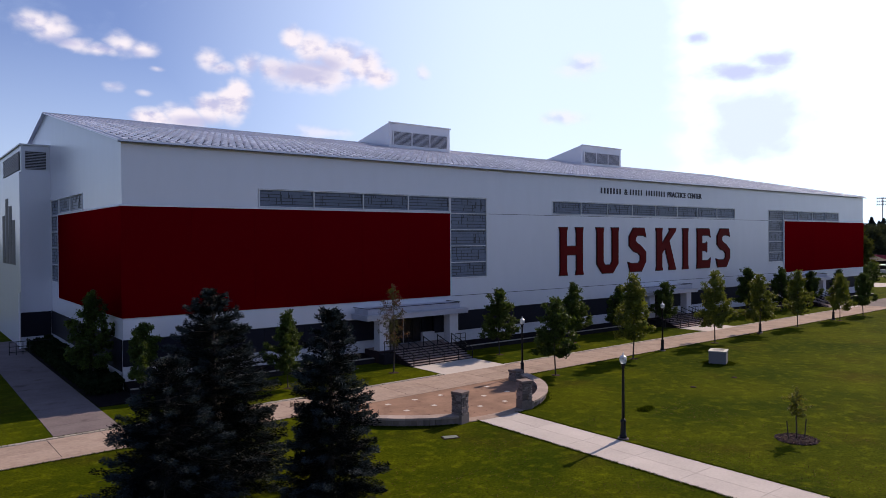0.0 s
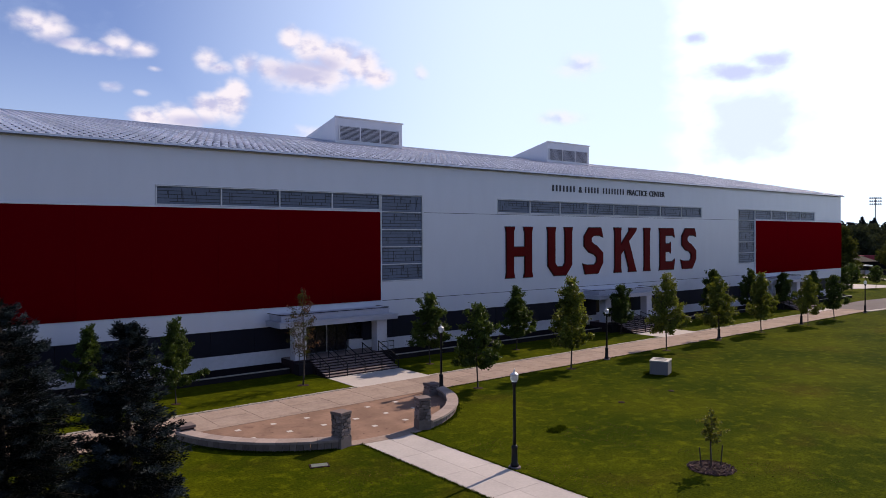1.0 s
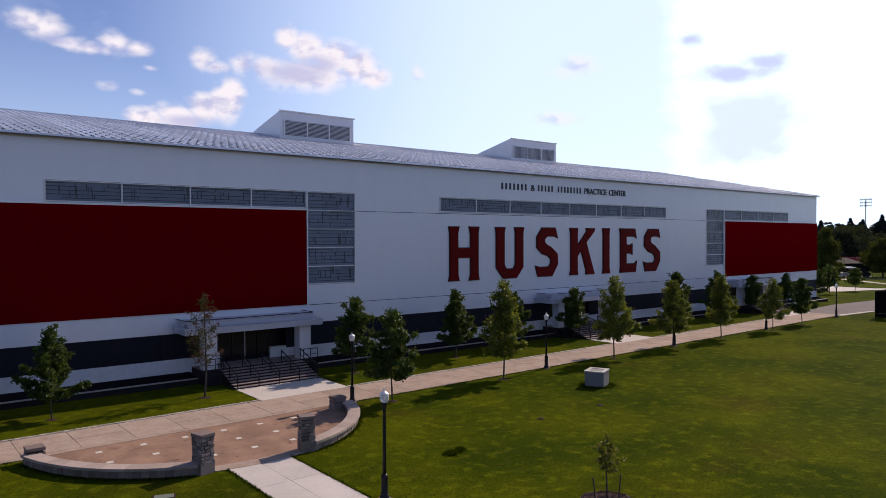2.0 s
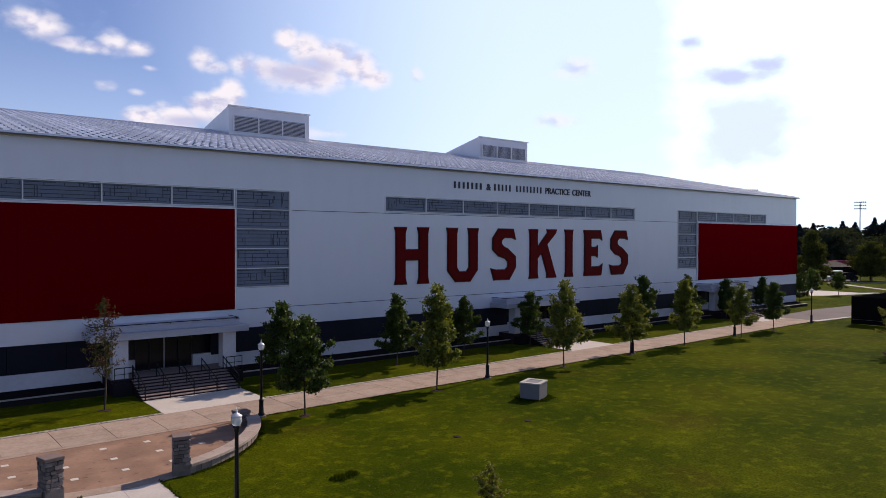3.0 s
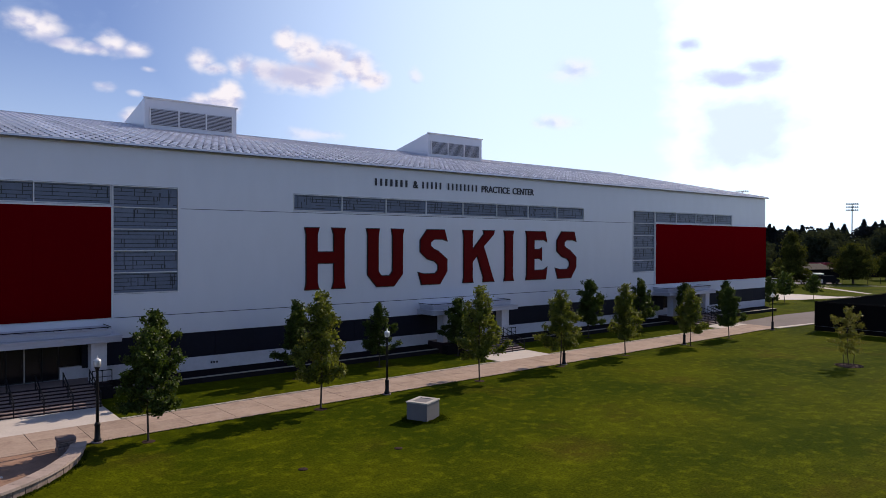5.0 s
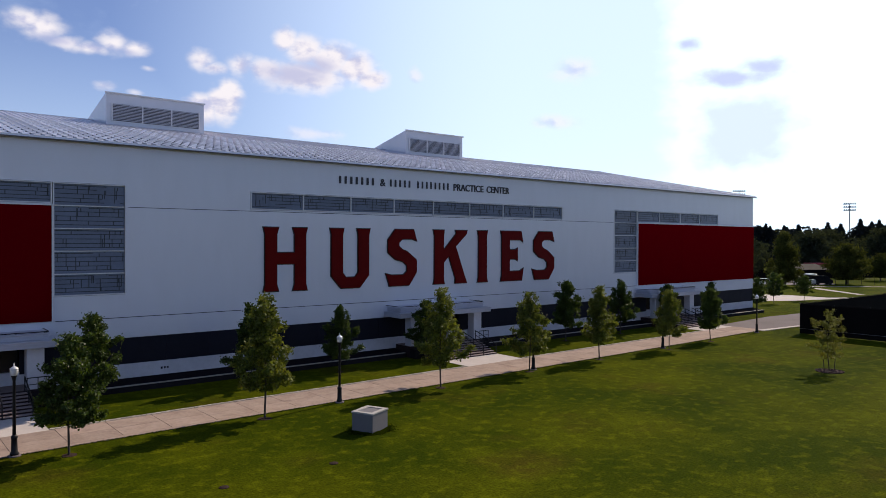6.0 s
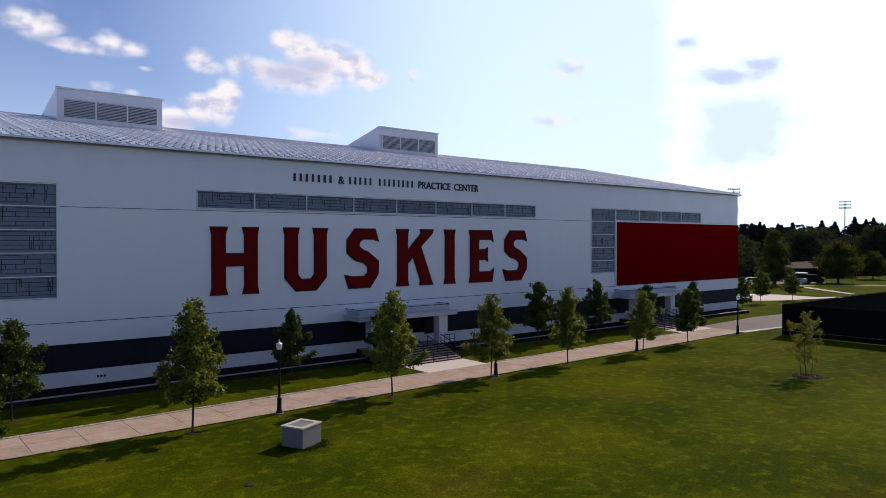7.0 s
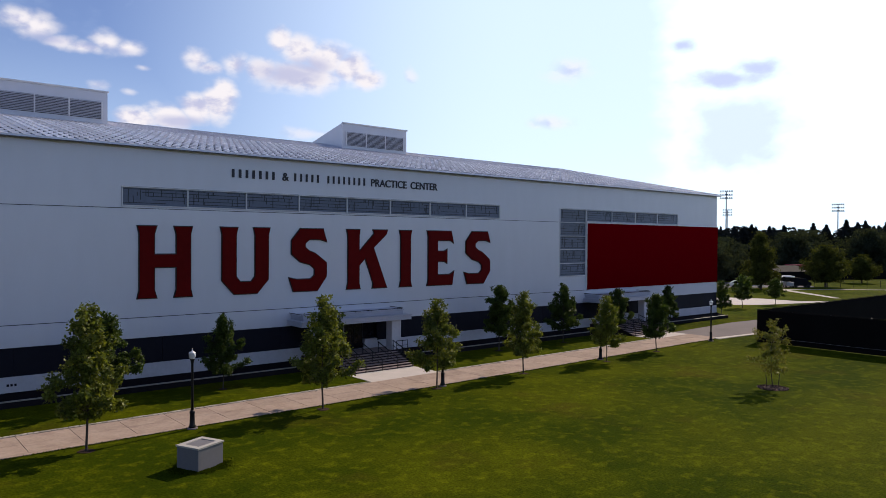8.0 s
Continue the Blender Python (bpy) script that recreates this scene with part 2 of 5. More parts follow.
IRON = mat("black_iron", (0.009, 0.009, 0.011), 0.45, var=0.15, s1=3, bump=0.1, spec=0.2)
DARK_GLASS = mat("door_glass", (0.006, 0.006, 0.010), 0.2, var=0.1, bump=0.0, spec=0.25)
# one step concrete in two tones: shaded risers dark, sunlit treads pale
SHADED_STEP = mat("shaded_step_concrete", (0.032, 0.021, 0.023), 0.9, spec=0.05, var=0.15, s1=1, s2=8, bump=0.3, rand=0.08)
LIT_TREAD = mat("lit_step_tread", (0.235, 0.185, 0.178), 0.9, var=0.2, s1=1, s2=8, bump=0.2, rand=0.10, spec=0.1)
STONE = mat("grey_fieldstone", (0.17, 0.135, 0.125), 0.85, var=0.3, s1=2, s2=12, bump=0.7, bscale=18, rand=0.5)
MORTAR = mat("mortar", (0.13, 0.115, 0.11), 0.95, var=0.2, s1=3, bump=0.4)
CAP = mat("stone_cap", (0.15, 0.108, 0.098), 0.8, var=0.2, s1=1.5, s2=9, bump=0.4)
WALLBLOCK = mat("seat_wall_block", (0.195, 0.155, 0.138), 0.9, spec=0.1, var=0.25, s1=1.2, s2=8, bump=0.5, rand=0.2)
SEATWALL = mat("seat_wall_stone", (0.33, 0.265, 0.235), 0.9, spec=0.1, var=0.22, s1=1.2, s2=8, bump=0.4, rand=0.12)
INLAY = mat("pale_inlay_stone", (0.50, 0.46, 0.42), 0.8, var=0.08, bump=0.1)
UTILITY = mat("utility_grey", (0.135, 0.13, 0.138), 0.6, var=0.1, s1=1, bump=0.1)
UTILITY_TOP = mat("utility_lid", (0.36, 0.34, 0.31), 0.6, var=0.1, s1=2, bump=0.1)
BARK = mat("bark", (0.045, 0.034, 0.028), 0.9, var=0.35, s1=3, s2=20, bump=0.9, stretch=(1, 1, 0.25))
LEAF = mat("linden_leaf", (0.036, 0.062, 0.013), 0.5, var=0.28, s1=0.9, s2=4, bump=0.0, island=0.55, tint=(0.056, 0.084, 0.017), through_light=0.40, spec=0.2)
LEAF_LIGHT = mat("young_leaf", (0.088, 0.112, 0.020), 0.5, var=0.28, s1=0.9, s2=4, bump=0.0, island=0.5, tint=(0.130, 0.148, 0.027), through_light=0.45, spec=0.25)
YOUNG_LEAF = mat("sapling_leaf", (0.115, 0.125, 0.026), 0.5, var=0.25, s1=1.5, s2=4, bump=0.0, island=0.4, tint=(0.15, 0.145, 0.038), through_light=0.45, spec=0.2)
LEAF_BRONZE = mat("bronze_leaf", (0.050, 0.055, 0.018), 0.6, var=0.25, s1=1.1, s2=4, bump=0.0, island=0.35, tint=(0.085, 0.045, 0.035), stain=(0.47, 0.56), through_light=0.35, spec=0.12)
COVER = mat("cover_plate", (0.13, 0.15, 0.12), 0.6, var=0.15, s1=2, bump=0.1)
RETAIN = mat("dark_stone", (0.016, 0.014, 0.017), 0.9, var=0.35, s1=1.2, s2=9, bump=0.5, rand=0.2, spec=0.1)
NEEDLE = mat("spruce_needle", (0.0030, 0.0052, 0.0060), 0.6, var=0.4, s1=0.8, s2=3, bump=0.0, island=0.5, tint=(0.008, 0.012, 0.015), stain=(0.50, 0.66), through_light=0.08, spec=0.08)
# blue-grey new growth, lightened so that light on the tips is in the colour
NEEDLE_TIP = mat("spruce_lit_tip", (0.020, 0.030, 0.038), 0.6, var=0.35, s1=1.2, s2=4, bump=0.0, island=0.5, tint=(0.034, 0.048, 0.060), through_light=0.12, spec=0.12)
FAR_LEAF = mat("far_foliage", (0.013, 0.021, 0.010), 0.9, var=0.35, s1=0.05, s2=0.5, bump=0.0, island=0.3, through_light=0.10, spec=0.0)
# bluish and a little lighter: distance haze is put into the foliage colour
WOOD_LEAF = mat("hazy_wood_foliage", (0.018, 0.022, 0.024), 0.9, var=0.3, s1=0.04, s2=0.3, bump=0.0, island=0.25, through_light=0.08, spec=0.0)
DOME_LEAF = mat("dome_tree_leaf", (0.040, 0.050, 0.036), 0.9, var=0.3, s1=0.3, s2=1.5, bump=0.0, island=0.25, through_light=0.30, spec=0.0)
OLIVE_LEAF = mat("olive_leaf", (0.048, 0.058, 0.016), 0.8, var=0.3, s1=0.5, s2=2, bump=0.0, island=0.35, tint=(0.07, 0.078, 0.02), through_light=0.30, spec=0.04)
SCREEN = mat("black_windscreen", (0.008, 0.007, 0.007), 0.95, spec=0.03, var=0.25, s1=0.4, s2=4, bump=0.2)
LAMP_GLASS = mat("lamp_globe_glass", (0.86, 0.86, 0.86), 0.25, var=0.05, bump=0.0)
LAMP_GLASS.node_tree.nodes["Principled BSDF"].inputs["Transmission Weight"].default_value = 0.5
FINIAL = mat("lamp_finial", (0.62, 0.62, 0.62), 0.35, 0.2, var=0.1, bump=0.0)
TEXT = mat("sign_black", (0.02, 0.018, 0.03), 0.5, var=0.05, bump=0.0)
POLE = mat("galvanised_pole", (0.35, 0.35, 0.36), 0.5, 0.4, var=0.1, bump=0.0)
CAR_WHITE = mat("car_white", (0.75, 0.75, 0.75), 0.25, var=0.03, bump=0.0)
CAR_DARK = mat("car_dark", (0.008, 0.008, 0.010), 0.7, var=0.03, bump=0.0, spec=0.1)
BRICK = mat("far_brick", (0.34, 0.035, 0.06), 0.85, var=0.2, s1=0.3, bump=0.1)
MURAL = mat("mural_dark", (0.05, 0.045, 0.05), 0.6, var=0.4, s1=0.6, s2=3, bump=0.0)


# ---- building blocks ----
def thing(name, x, y, z, label, category, group="", kind="", turn=0.0):
    ob = new(name)
    ob.empty_display_size = 0.2
    ob.matrix_world = pose(x, y, z, 0, 0, turn)
    return tagged(ob, label, category, group, kind)


def origin(ob):
    p = Vector((0, 0, 0))
    while ob:
        p = p + ob.matrix_basis.translation
        ob = ob.parent
    return p


def part(name, bm, material, parent=None, label="", world=False, smooth=False, mesh=None):
    """One mesh object under a thing or a part; world: its numbers are places in the world."""
    if mesh is None:
        if world and parent:
            bmesh.ops.translate(bm, verts=bm.verts, vec=-origin(parent))
        mesh = bpy.data.meshes.new(name)
        bm.to_mesh(mesh)
        bm.free()
        mesh.materials.append(material)
        if smooth:
            mesh.shade_smooth()
    ob = new(name, mesh)
    if parent:
        ob.parent = parent
    return tagged(ob, label)


def raw(name, verts, faces, material):
    mesh = bpy.data.meshes.new(name)
    mesh.from_pydata([tuple(v) for v in verts], [], [tuple(f) for f in faces])
    mesh.materials.append(material)
    return mesh


def box(bm, x0, x1, y0, y1, z0, z1, bevel=0.0):
    made = bmesh.ops.create_cube(bm, size=1.0, matrix=Matrix.Translation(((x0 + x1) / 2, (y0 + y1) / 2, (z0 + z1) / 2)) @ Matrix.Diagonal((x1 - x0, y1 - y0, z1 - z0, 1)))
    if bevel:
        edges = list({e for v in made["verts"] for e in v.link_edges})
        bmesh.ops.bevel(bm, geom=edges, offset=bevel, segments=2, affect="EDGES", profile=0.6)
    return bm


def boxed(*args, bevel=0.0):
    return box(bmesh.new(), *args, bevel=bevel)


def tube(bm, a, b, r0, r1=None, sides=8):
    a, b = Vector(a), Vector(b)
    m = Matrix.Translation((a + b) / 2) @ (b - a).to_track_quat("Z", "Y").to_matrix().to_4x4()
    bmesh.ops.create_cone(bm, cap_ends=True, segments=sides, radius1=r0, radius2=r0 if r1 is None else r1, depth=(b - a).length, matrix=m)
    return bm


def lathe(bm, profile, sides=14):
    """Turns (radius, height) pairs round the z axis."""
    rings = [[bm.verts.new((r * math.cos(2 * math.pi * k / sides), r * math.sin(2 * math.pi * k / sides), z)) for k in range(sides)] for r, z in profile]
    for low, high in zip(rings, rings[1:]):
        for k in range(sides):
            bm.faces.new((low[k], low[(k + 1) % sides], high[(k + 1) % sides], high[k]))
    bm.faces.new(rings[-1]), bm.faces.new(rings[0][::-1])
    return bm


def prism(bm, outline, axis, a, b):
    """An outline in the two other axes, drawn out along an axis from a to b."""
    def at(p, d):
        return {"x": (d, p[0], p[1]), "y": (p[0], d, p[1]), "z": (p[0], p[1], d)}[axis]
    low, high = [bm.verts.new(at(p, a)) for p in outline], [bm.verts.new(at(p, b)) for p in outline]
    bm.faces.new(low), bm.faces.new(high[::-1])
    for k in range(len(outline)):
        bm.faces.new((low[k], high[k], high[(k + 1) % len(outline)], low[(k + 1) % len(outline)]))
    bmesh.ops.recalc_face_normals(bm, faces=bm.faces)
    return bm


# ---- ground ----
bm = bmesh.new()
bmesh.ops.create_grid(bm, x_segments=8, y_segments=8, size=2600, matrix=Matrix.Translation((60, 40, 0)))
tagged(part("ground", bm, GRASS), "wide mown green lawn with paler dry patches", "lawn", kind="structure")

# main footpath, a row of concrete slabs between flush edge bands
PATH_AT, PATH_TURN, SLAB = (3.0, 35.85), 1.15, 2.4
path = thing("footpath", *PATH_AT, 0, "pinkish concrete slab footpath along the lawn", "footpath", kind="structure", turn=PATH_TURN)
part("bed", boxed(-70, 101.2, -2.12, 1.95, -0.2, 0.012), MORTAR, path)
for y0, y1, shift in ((-1.72, -0.10, 0.4), (-0.082, 1.62, 0.4)):
    slab_mesh = None
    for k in range(-29, 42):
        bm = boxed(0.014, SLAB - 0.014, y0, y1, -0.05, 0.03) if slab_mesh is None else None
        ob = part("slab", bm, CONCRETE, path, mesh=slab_mesh)
        slab_mesh, ob.location = ob.data, (k * SLAB + shift, 0, 0.004 * random.random())
band_mesh = None
for k in range(-29, 42):
    bm = boxed(0.006, SLAB - 0.006, -2.1, -1.74, -0.05, 0.034) if band_mesh is None else None
    ob = part("edge_band", bm, CONCRETE, path, mesh=band_mesh)
    band_mesh, ob.location = ob.data, (k * SLAB + 1.3, 0, 0)
verts, faces = [], []
for k in range(640):
    x, h, d = -69 + k * 0.265, 0.045 + 0.012 * random.random(), 0.01 * random.random()
    if any(-3.1 < x + 3.0 - c < 3.05 for c in (31.3, 66.15, 101.0)):
        continue
    i = len(verts)
    verts += [(x + a * 0.235, 1.65 + b * 0.27 + d, z) for z in (-0.02, h) for a, b in ((0, 0), (1, 0), (1, 1), (0, 1))]
    faces += [(i, i + 1, i + 5, i + 4), (i + 1, i + 2, i + 6, i + 5), (i + 2, i + 3, i + 7, i + 6), (i + 3, i, i + 4, i + 7), (i + 4, i + 5, i + 6, i + 7)]
part("sett_edging", None, None, path, "pale cobble setts edging the path", mesh=raw("sett_edging", verts, faces, KERB))["kind"] = "stuff"

# pale walk from the lawn to the plaza
walkway = thing("garden_walk", 23.3, 27.2, 0, "pale concrete slab walk leading up to the plaza", "walkway", kind="structure")
slab_mesh = None
for k in range(10):
    for side in (-1.42, 0.006):
        bm = boxed(0, 1.414, -3.0, -0.012, -0.1, 0.02) if slab_mesh is None else None
        ob = part("slab", bm, PALE_CONCRETE, walkway, mesh=slab_mesh)
        slab_mesh, ob.location = ob.data, (side, -3.0 * k, 0)

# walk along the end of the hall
sidewalk = thing("end_walk", 5.3, 38.0, 0, "concrete walk beside the end wall, shade put into its colour", "walkway", kind="structure")
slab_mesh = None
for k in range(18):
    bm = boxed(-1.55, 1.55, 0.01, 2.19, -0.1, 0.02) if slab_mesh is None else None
    ob = part("slab", bm, DARK_CONCRETE, sidewalk, mesh=slab_mesh)
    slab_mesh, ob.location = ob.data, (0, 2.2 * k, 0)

# round plaza
PX, PY, PR = 23.4, 35.0, 8.35
bm = bmesh.new()
edge = [(PX + (PR - 0.3) * math.cos(radians(a)), PY + (PR - 0.3) * math.sin(radians(a))) for a in range(176, 365, 4)]
prism(bm, edge, "z", -0.05, 0.022)
plaza = tagged(part("plaza_paving", bm, PAVER), "brownish red clay paving of the round plaza", "paving", kind="structure")
for k in range(6):
    for j in range(3):
        x, y = 18.25 + 1.93 * k - (0.0 if j == 0 else -0.02), 33.1 - 1.85 * j
        if (x - PX) ** 2 + (y - PY) ** 2 < 44:
            ob = part("inlay_stone", boxed(-0.14, 0.14, -0.14, 0.14, 0, 0.03), INLAY, plaza)
            ob.location = (x, y, 0.0)

bm = bmesh.new()
arc = [(PX + r * math.cos(radians(a)), PY + r * math.sin(radians(a))) for r, sweep in ((PR - 0.28, range(247, 292, 3)), (PR - 1.0, range(289, 246, -3))) for a in sweep]
part("threshold_band", prism(bm, arc, "z", -0.05, 0.03), CONCRETE, plaza, "pale concrete band at the plaza's edge")


def arc_wall(name, a0, a1, blocks):
    """A low curved seat wall of stone blocks with a broad cap round the plaza."""
    ob = thing(name, PX, PY, 0, "low curved stone seat wall with a broad pale cap", "seat wall", "plaza walls")
    step = (a1 - a0) / blocks

    def wedge(r0, r1, b0, b1, z0, z1):
        pts = [(r * math.cos(radians(b)), r * math.sin(radians(b))) for r, b in [(r0, b0), (r1, b0), (r1, (b0 + b1) / 2), (r1, b1), (r0, b1), (r0, (b0 + b1) / 2)]]
        return prism(bmesh.new(), pts, "z", z0, z1)
    for k in range(blocks):
        b0, b1 = a0 + k * step, a0 + (k + 1) * step
        for j in range(3):
            c0, c1 = b0 + step * j / 3, b0 + step * (j + 1) / 3
            part("block", wedge(PR - 0.52 + 0.01 * (j % 2), PR - 0.06 - 0.012 * ((k + j) % 2), c0 + 0.06, c1 - 0.06, -0.1, 0.345), WALLBLOCK, ob)
        part("capstone", wedge(PR - 0.62, PR + 0.04, b0 + 0.04, b1 - 0.04, 0.348, 0.46), SEATWALL, ob)
    return ob


arc_wall("seat_wall", 192, 250.5, 9)
arc_wall("seat_wall", 288, 347, 10)


def stone_post(x, y, wide, high, turn, label):
    """A squared post of rough stones in courses, with a slab cap on a mortar core."""
    ob = thing("stone_pier", x, y, 0, label, "stone pier", "plaza piers", turn=turn)
    h = wide / 2
    part("core", boxed(-h + 0.04, h - 0.04, -h + 0.04, h - 0.04, -0.1, high - 0.16), SOIL, ob)
    part("plinth", boxed(-h - 0.03, h + 0.03, -h - 0.03, h + 0.03, -0.1, min(0.5, high * 0.32), bevel=0.02), WALLBLOCK, ob)
    rng, z = random.Random(int(x * 10)), min(0.42, high * 0.3)
    while z < high - 0.22:
        dz = min(rng.uniform(0.10, 0.19), high - 0.16 - z)
        for face in range(4):
            u = -h
            while u < h - 0.05:
                du = min(rng.uniform(0.14, 0.40), h - u)
                d = rng.uniform(0.0, 0.045)
                bm = boxed(u + 0.01, u + du - 0.01, -h - d, -h + 0.12, z + 0.01, z + dz - 0.01, bevel=0.012)
                bmesh.ops.rotate(bm, verts=bm.verts, matrix=Matrix.Rotation(face * math.pi / 2, 3, "Z"))
                part("stone", bm, STONE, ob)
                u += du
        z += dz
    part("cap", boxed(-h - 0.045, h + 0.045, -h - 0.045, h + 0.045, high - 0.15, high, bevel=0.03), CAP, ob)


stone_post(20.95, 27.45, 0.62, 1.66, 14, "tall grey fieldstone pier with a slab cap at the plaza gap")
stone_post(25.72, 27.5, 0.62, 1.62, -14, "tall grey fieldstone pier with a slab cap at the plaza gap")
stone_post(15.75, 33.4, 0.66, 0.70, 0, "short fieldstone pier ending the curved seat wall")
stone_post(30.75, 33.35, 0.66, 0.76, 0, "short fieldstone pier ending the curved seat wall")

# planting bed and kerb along the hall, apron slabs before the entrances
bm = bmesh.new()
CENTRES = (31.3, 66.15, 101.0)
runs, last = [], 9.2
for c in CENTRES:
    runs.append((last, c - 4.2))
    last = c + 4.2
runs.append((last, 123.1))
for a, b in runs:
    prism(bm, [(45.54, -0.1), (46.9, -0.1), (46.9, 0.6), (45.54, 0.33)], "x", a, b)
prism(bm, [(6.9, -0.1), (9.14, -0.1), (9.14, 0.12), (6.9, 0.03)], "y", 43.2, 71.9)
tagged(part("planting_bed", bm, BED), "dark mulched planting bed along the hall", "planting bed", kind="structure")
kerb = thing("bed_kerb", 66, 45.6, 0, "low dark retaining wall with a thin pale coping along the bed", "retaining wall", kind="structure")
for a, b in runs:
    n = max(1, round((b - a) / 3.0))
    for k in range(n):
        u0, u1 = a + (b - a) * k / n + 0.006, a + (b - a) * (k + 1) / n - 0.006
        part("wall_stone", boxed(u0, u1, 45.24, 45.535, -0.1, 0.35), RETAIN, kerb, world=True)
        part("coping", boxed(u0, u1, 45.22, 45.545, 0.352, 0.392, bevel=0.01), KERB, kerb, "thin pale coping", world=True)
for c in CENTRES:
    apron = thing("entrance_apron", c, 40.5, 0, "pale concrete apron between the path and the entrance steps", "paving", kind="structure")
    bm = bmesh.new()
    prism(bm, [(c - 3.0, 37.49 + (c - 6) * 0.02), (c + 3.05, 37.49 + (c + 0.05) * 0.02), (c + 3.05, 42.3), (c - 3.0, 42.3)], "z", -0.1, 0.024)
    part("slab", bm, PALE_CONCRETE, apron, world=True)

# ---- the practice hall ----
X0, X1, FY, BY, EAVE, RIDGE_Y, RIDGE_Z = 9.2, 123.1, 46.97, 100.6, 16.0, 73.8, 21.5
MID = (X0 + X1) / 2
hall = thing("sports_hall", MID, RIDGE_Y, 0, "huge white metal-clad sports hall with deep red wall panels", "building")


def cells(bm, us, zs, openings, put):
    """Fills a wall's grid but for its openings; each run of cells is one block."""
    for z0, z1 in zip(zs, zs[1:]):
        start = None
        for u0, u1 in zip(us, us[1:]):
            free = not any(a < (u0 + u1) / 2 < b and c < (z0 + z1) / 2 < d for a, b, c, d in openings)
            if free and start is None:
                start = u0
            if not free and start is not None:
                put(bm, start, u0, z0, z1)
                start = None
        if start is not None:
            put(bm, start, us[-1], z0, z1)
    return bm


def mirror(x):
    return 2 * MID - x


STRIP, COLUMN = (18.4, 40.38, 11.98, 13.32), (36.02, 40.38, 6.15, 13.32)
CENTRE = (49.0, mirror(49.0), 12.0, 13.32)
openings = [STRIP, COLUMN, CENTRE, (mirror(STRIP[1]), mirror(STRIP[0]), *STRIP[2:]), (mirror(COLUMN[1]), mirror(COLUMN[0]), *COLUMN[2:])]
doorways = [(c - 2.95, c + 2.95, 0.92, 3.3) for c in CENTRES]
band = [(X0 - 1, X1 + 1, 1.55, 3.25)]
us = sorted({X0, X1, *[v for o in openings + doorways for v in o[:2]]})
zs = sorted({0.0, 16.0, 1.55, 3.25, *[v for o in openings + doorways for v in o[2:]]})
cells(None, us, zs, openings + doorways + band, lambda b, u0, u1, z0, z1: part("wall_panel", boxed(u0, u1, FY, FY + 0.35, z0, z1), PANEL, hall, "smooth white metal wall panel", world=True))
# lower wall belt, slightly proud, and the shadow joints
part("wall_belt", boxed(X0 - 0.03, X1, FY - 0.05, FY - 0.001, 3.27, 4.6), PANEL, hall, world=True)
part("belt_joint", boxed(36.2, mirror(36.2), FY - 0.056, FY - 0.001, 4.6, 4.635), SLATE, hall, world=True)
for z in (11.86,):
    for a, b in ((40.5, 91.8), (113.95, X1)):
        part("panel_joint", boxed(a, b, FY - 0.012, FY - 0.001, z, z + 0.035), SLATE, hall, world=True)
stops = [X0, *[v for c in CENTRES for v in (c - 2.95, c + 2.95)], X1]
for a, b in zip(stops[::2], stops[1::2]):
    part("plinth", boxed(a - (0.04 if a == X0 else 0), b, FY - 0.07, FY - 0.001, 0.0, 1.53), PLINTH, hall, "pale rendered plinth", world=True)
    n = round((b - a) / 3.0)
    for k in range(n):
        part("band_panel", boxed(a + (b - a) * k / n + 0.01, a + (b - a) * (k + 1) / n - 0.01, FY - 0.02, FY + 0.2, 1.54, 3.26), SLATE, hall, "dark slate-blue wall band", world=True)

# end walls and back
END_STRIP, END_COLUMN = (58.4, 71.9, 11.98, 13.32), (67.95, 71.9, 5.9, 13.32)
us = [FY + 0.35, 58.4, 67.95, 71.9, BY]
zs = [0.0, 1.55, 3.25, 5.9, 11.98, 13.32, 16.0]
cells(None, us, zs, [END_STRIP, END_COLUMN], lambda b, u0, u1, z0, z1: part("wall_panel", boxed(X0, X0 + 0.35, u0, u1, z0, z1), PANEL, hall, "smooth white metal wall panel", world=True))
bm = bmesh.new()
prism(bm, [(FY, EAVE), (BY, EAVE), (RIDGE_Y, RIDGE_Z)], "x", X0, X0 + 0.35)
part("gable", bm, PANEL, hall, "white metal gable", world=True)
part("end_band", boxed(X0 - 0.06, X0 - 0.002, FY + 0.3, 71.9, 1.2, 3.25), SLATE, hall, "dark slate-blue wall band", world=True)
part("end_wall", boxed(X1 - 0.35, X1, FY + 0.35, BY, 0, 16.0), PANEL, hall, world=True)
bm = bmesh.new()
prism(bm, [(FY, EAVE), (BY, EAVE), (RIDGE_Y, RIDGE_Z)], "x", X1 - 0.35, X1)
part("gable", bm, PANEL, hall, "white metal gable", world=True)
part("back_wall", boxed(X0 + 0.35, X1 - 0.35, BY - 0.35, BY, 0, 16.0), PANEL, hall, world=True)

# red wall panels
for name, a, b in (("red_panel", X0 - 0.1, 36.0), ("red_panel", mirror(36.0), X1 + 0.05)):
    n = 6
    for k in range(n):
        part(name, boxed(a + (b - a) * k / n, a + (b - a) * (k + 1) / n - 0.008, FY - 0.10, FY - 0.001, 4.66, 11.84), RED, hall, "deep red flat metal wall panel", world=True)
    part("panel_trim", boxed(a, b + 0.12, FY - 0.12, FY - 0.002, 11.845, 11.95), TRIM, hall, world=True)
part("panel_trim", boxed(36.0, 36.07, FY - 0.12, FY - 0.002, 4.66, 11.845), TRIM, hall, world=True)
part("panel_trim", boxed(mirror(36.0) - 0.07, mirror(36.0), FY - 0.12, FY - 0.002, 4.66, 11.845), TRIM, hall, world=True)
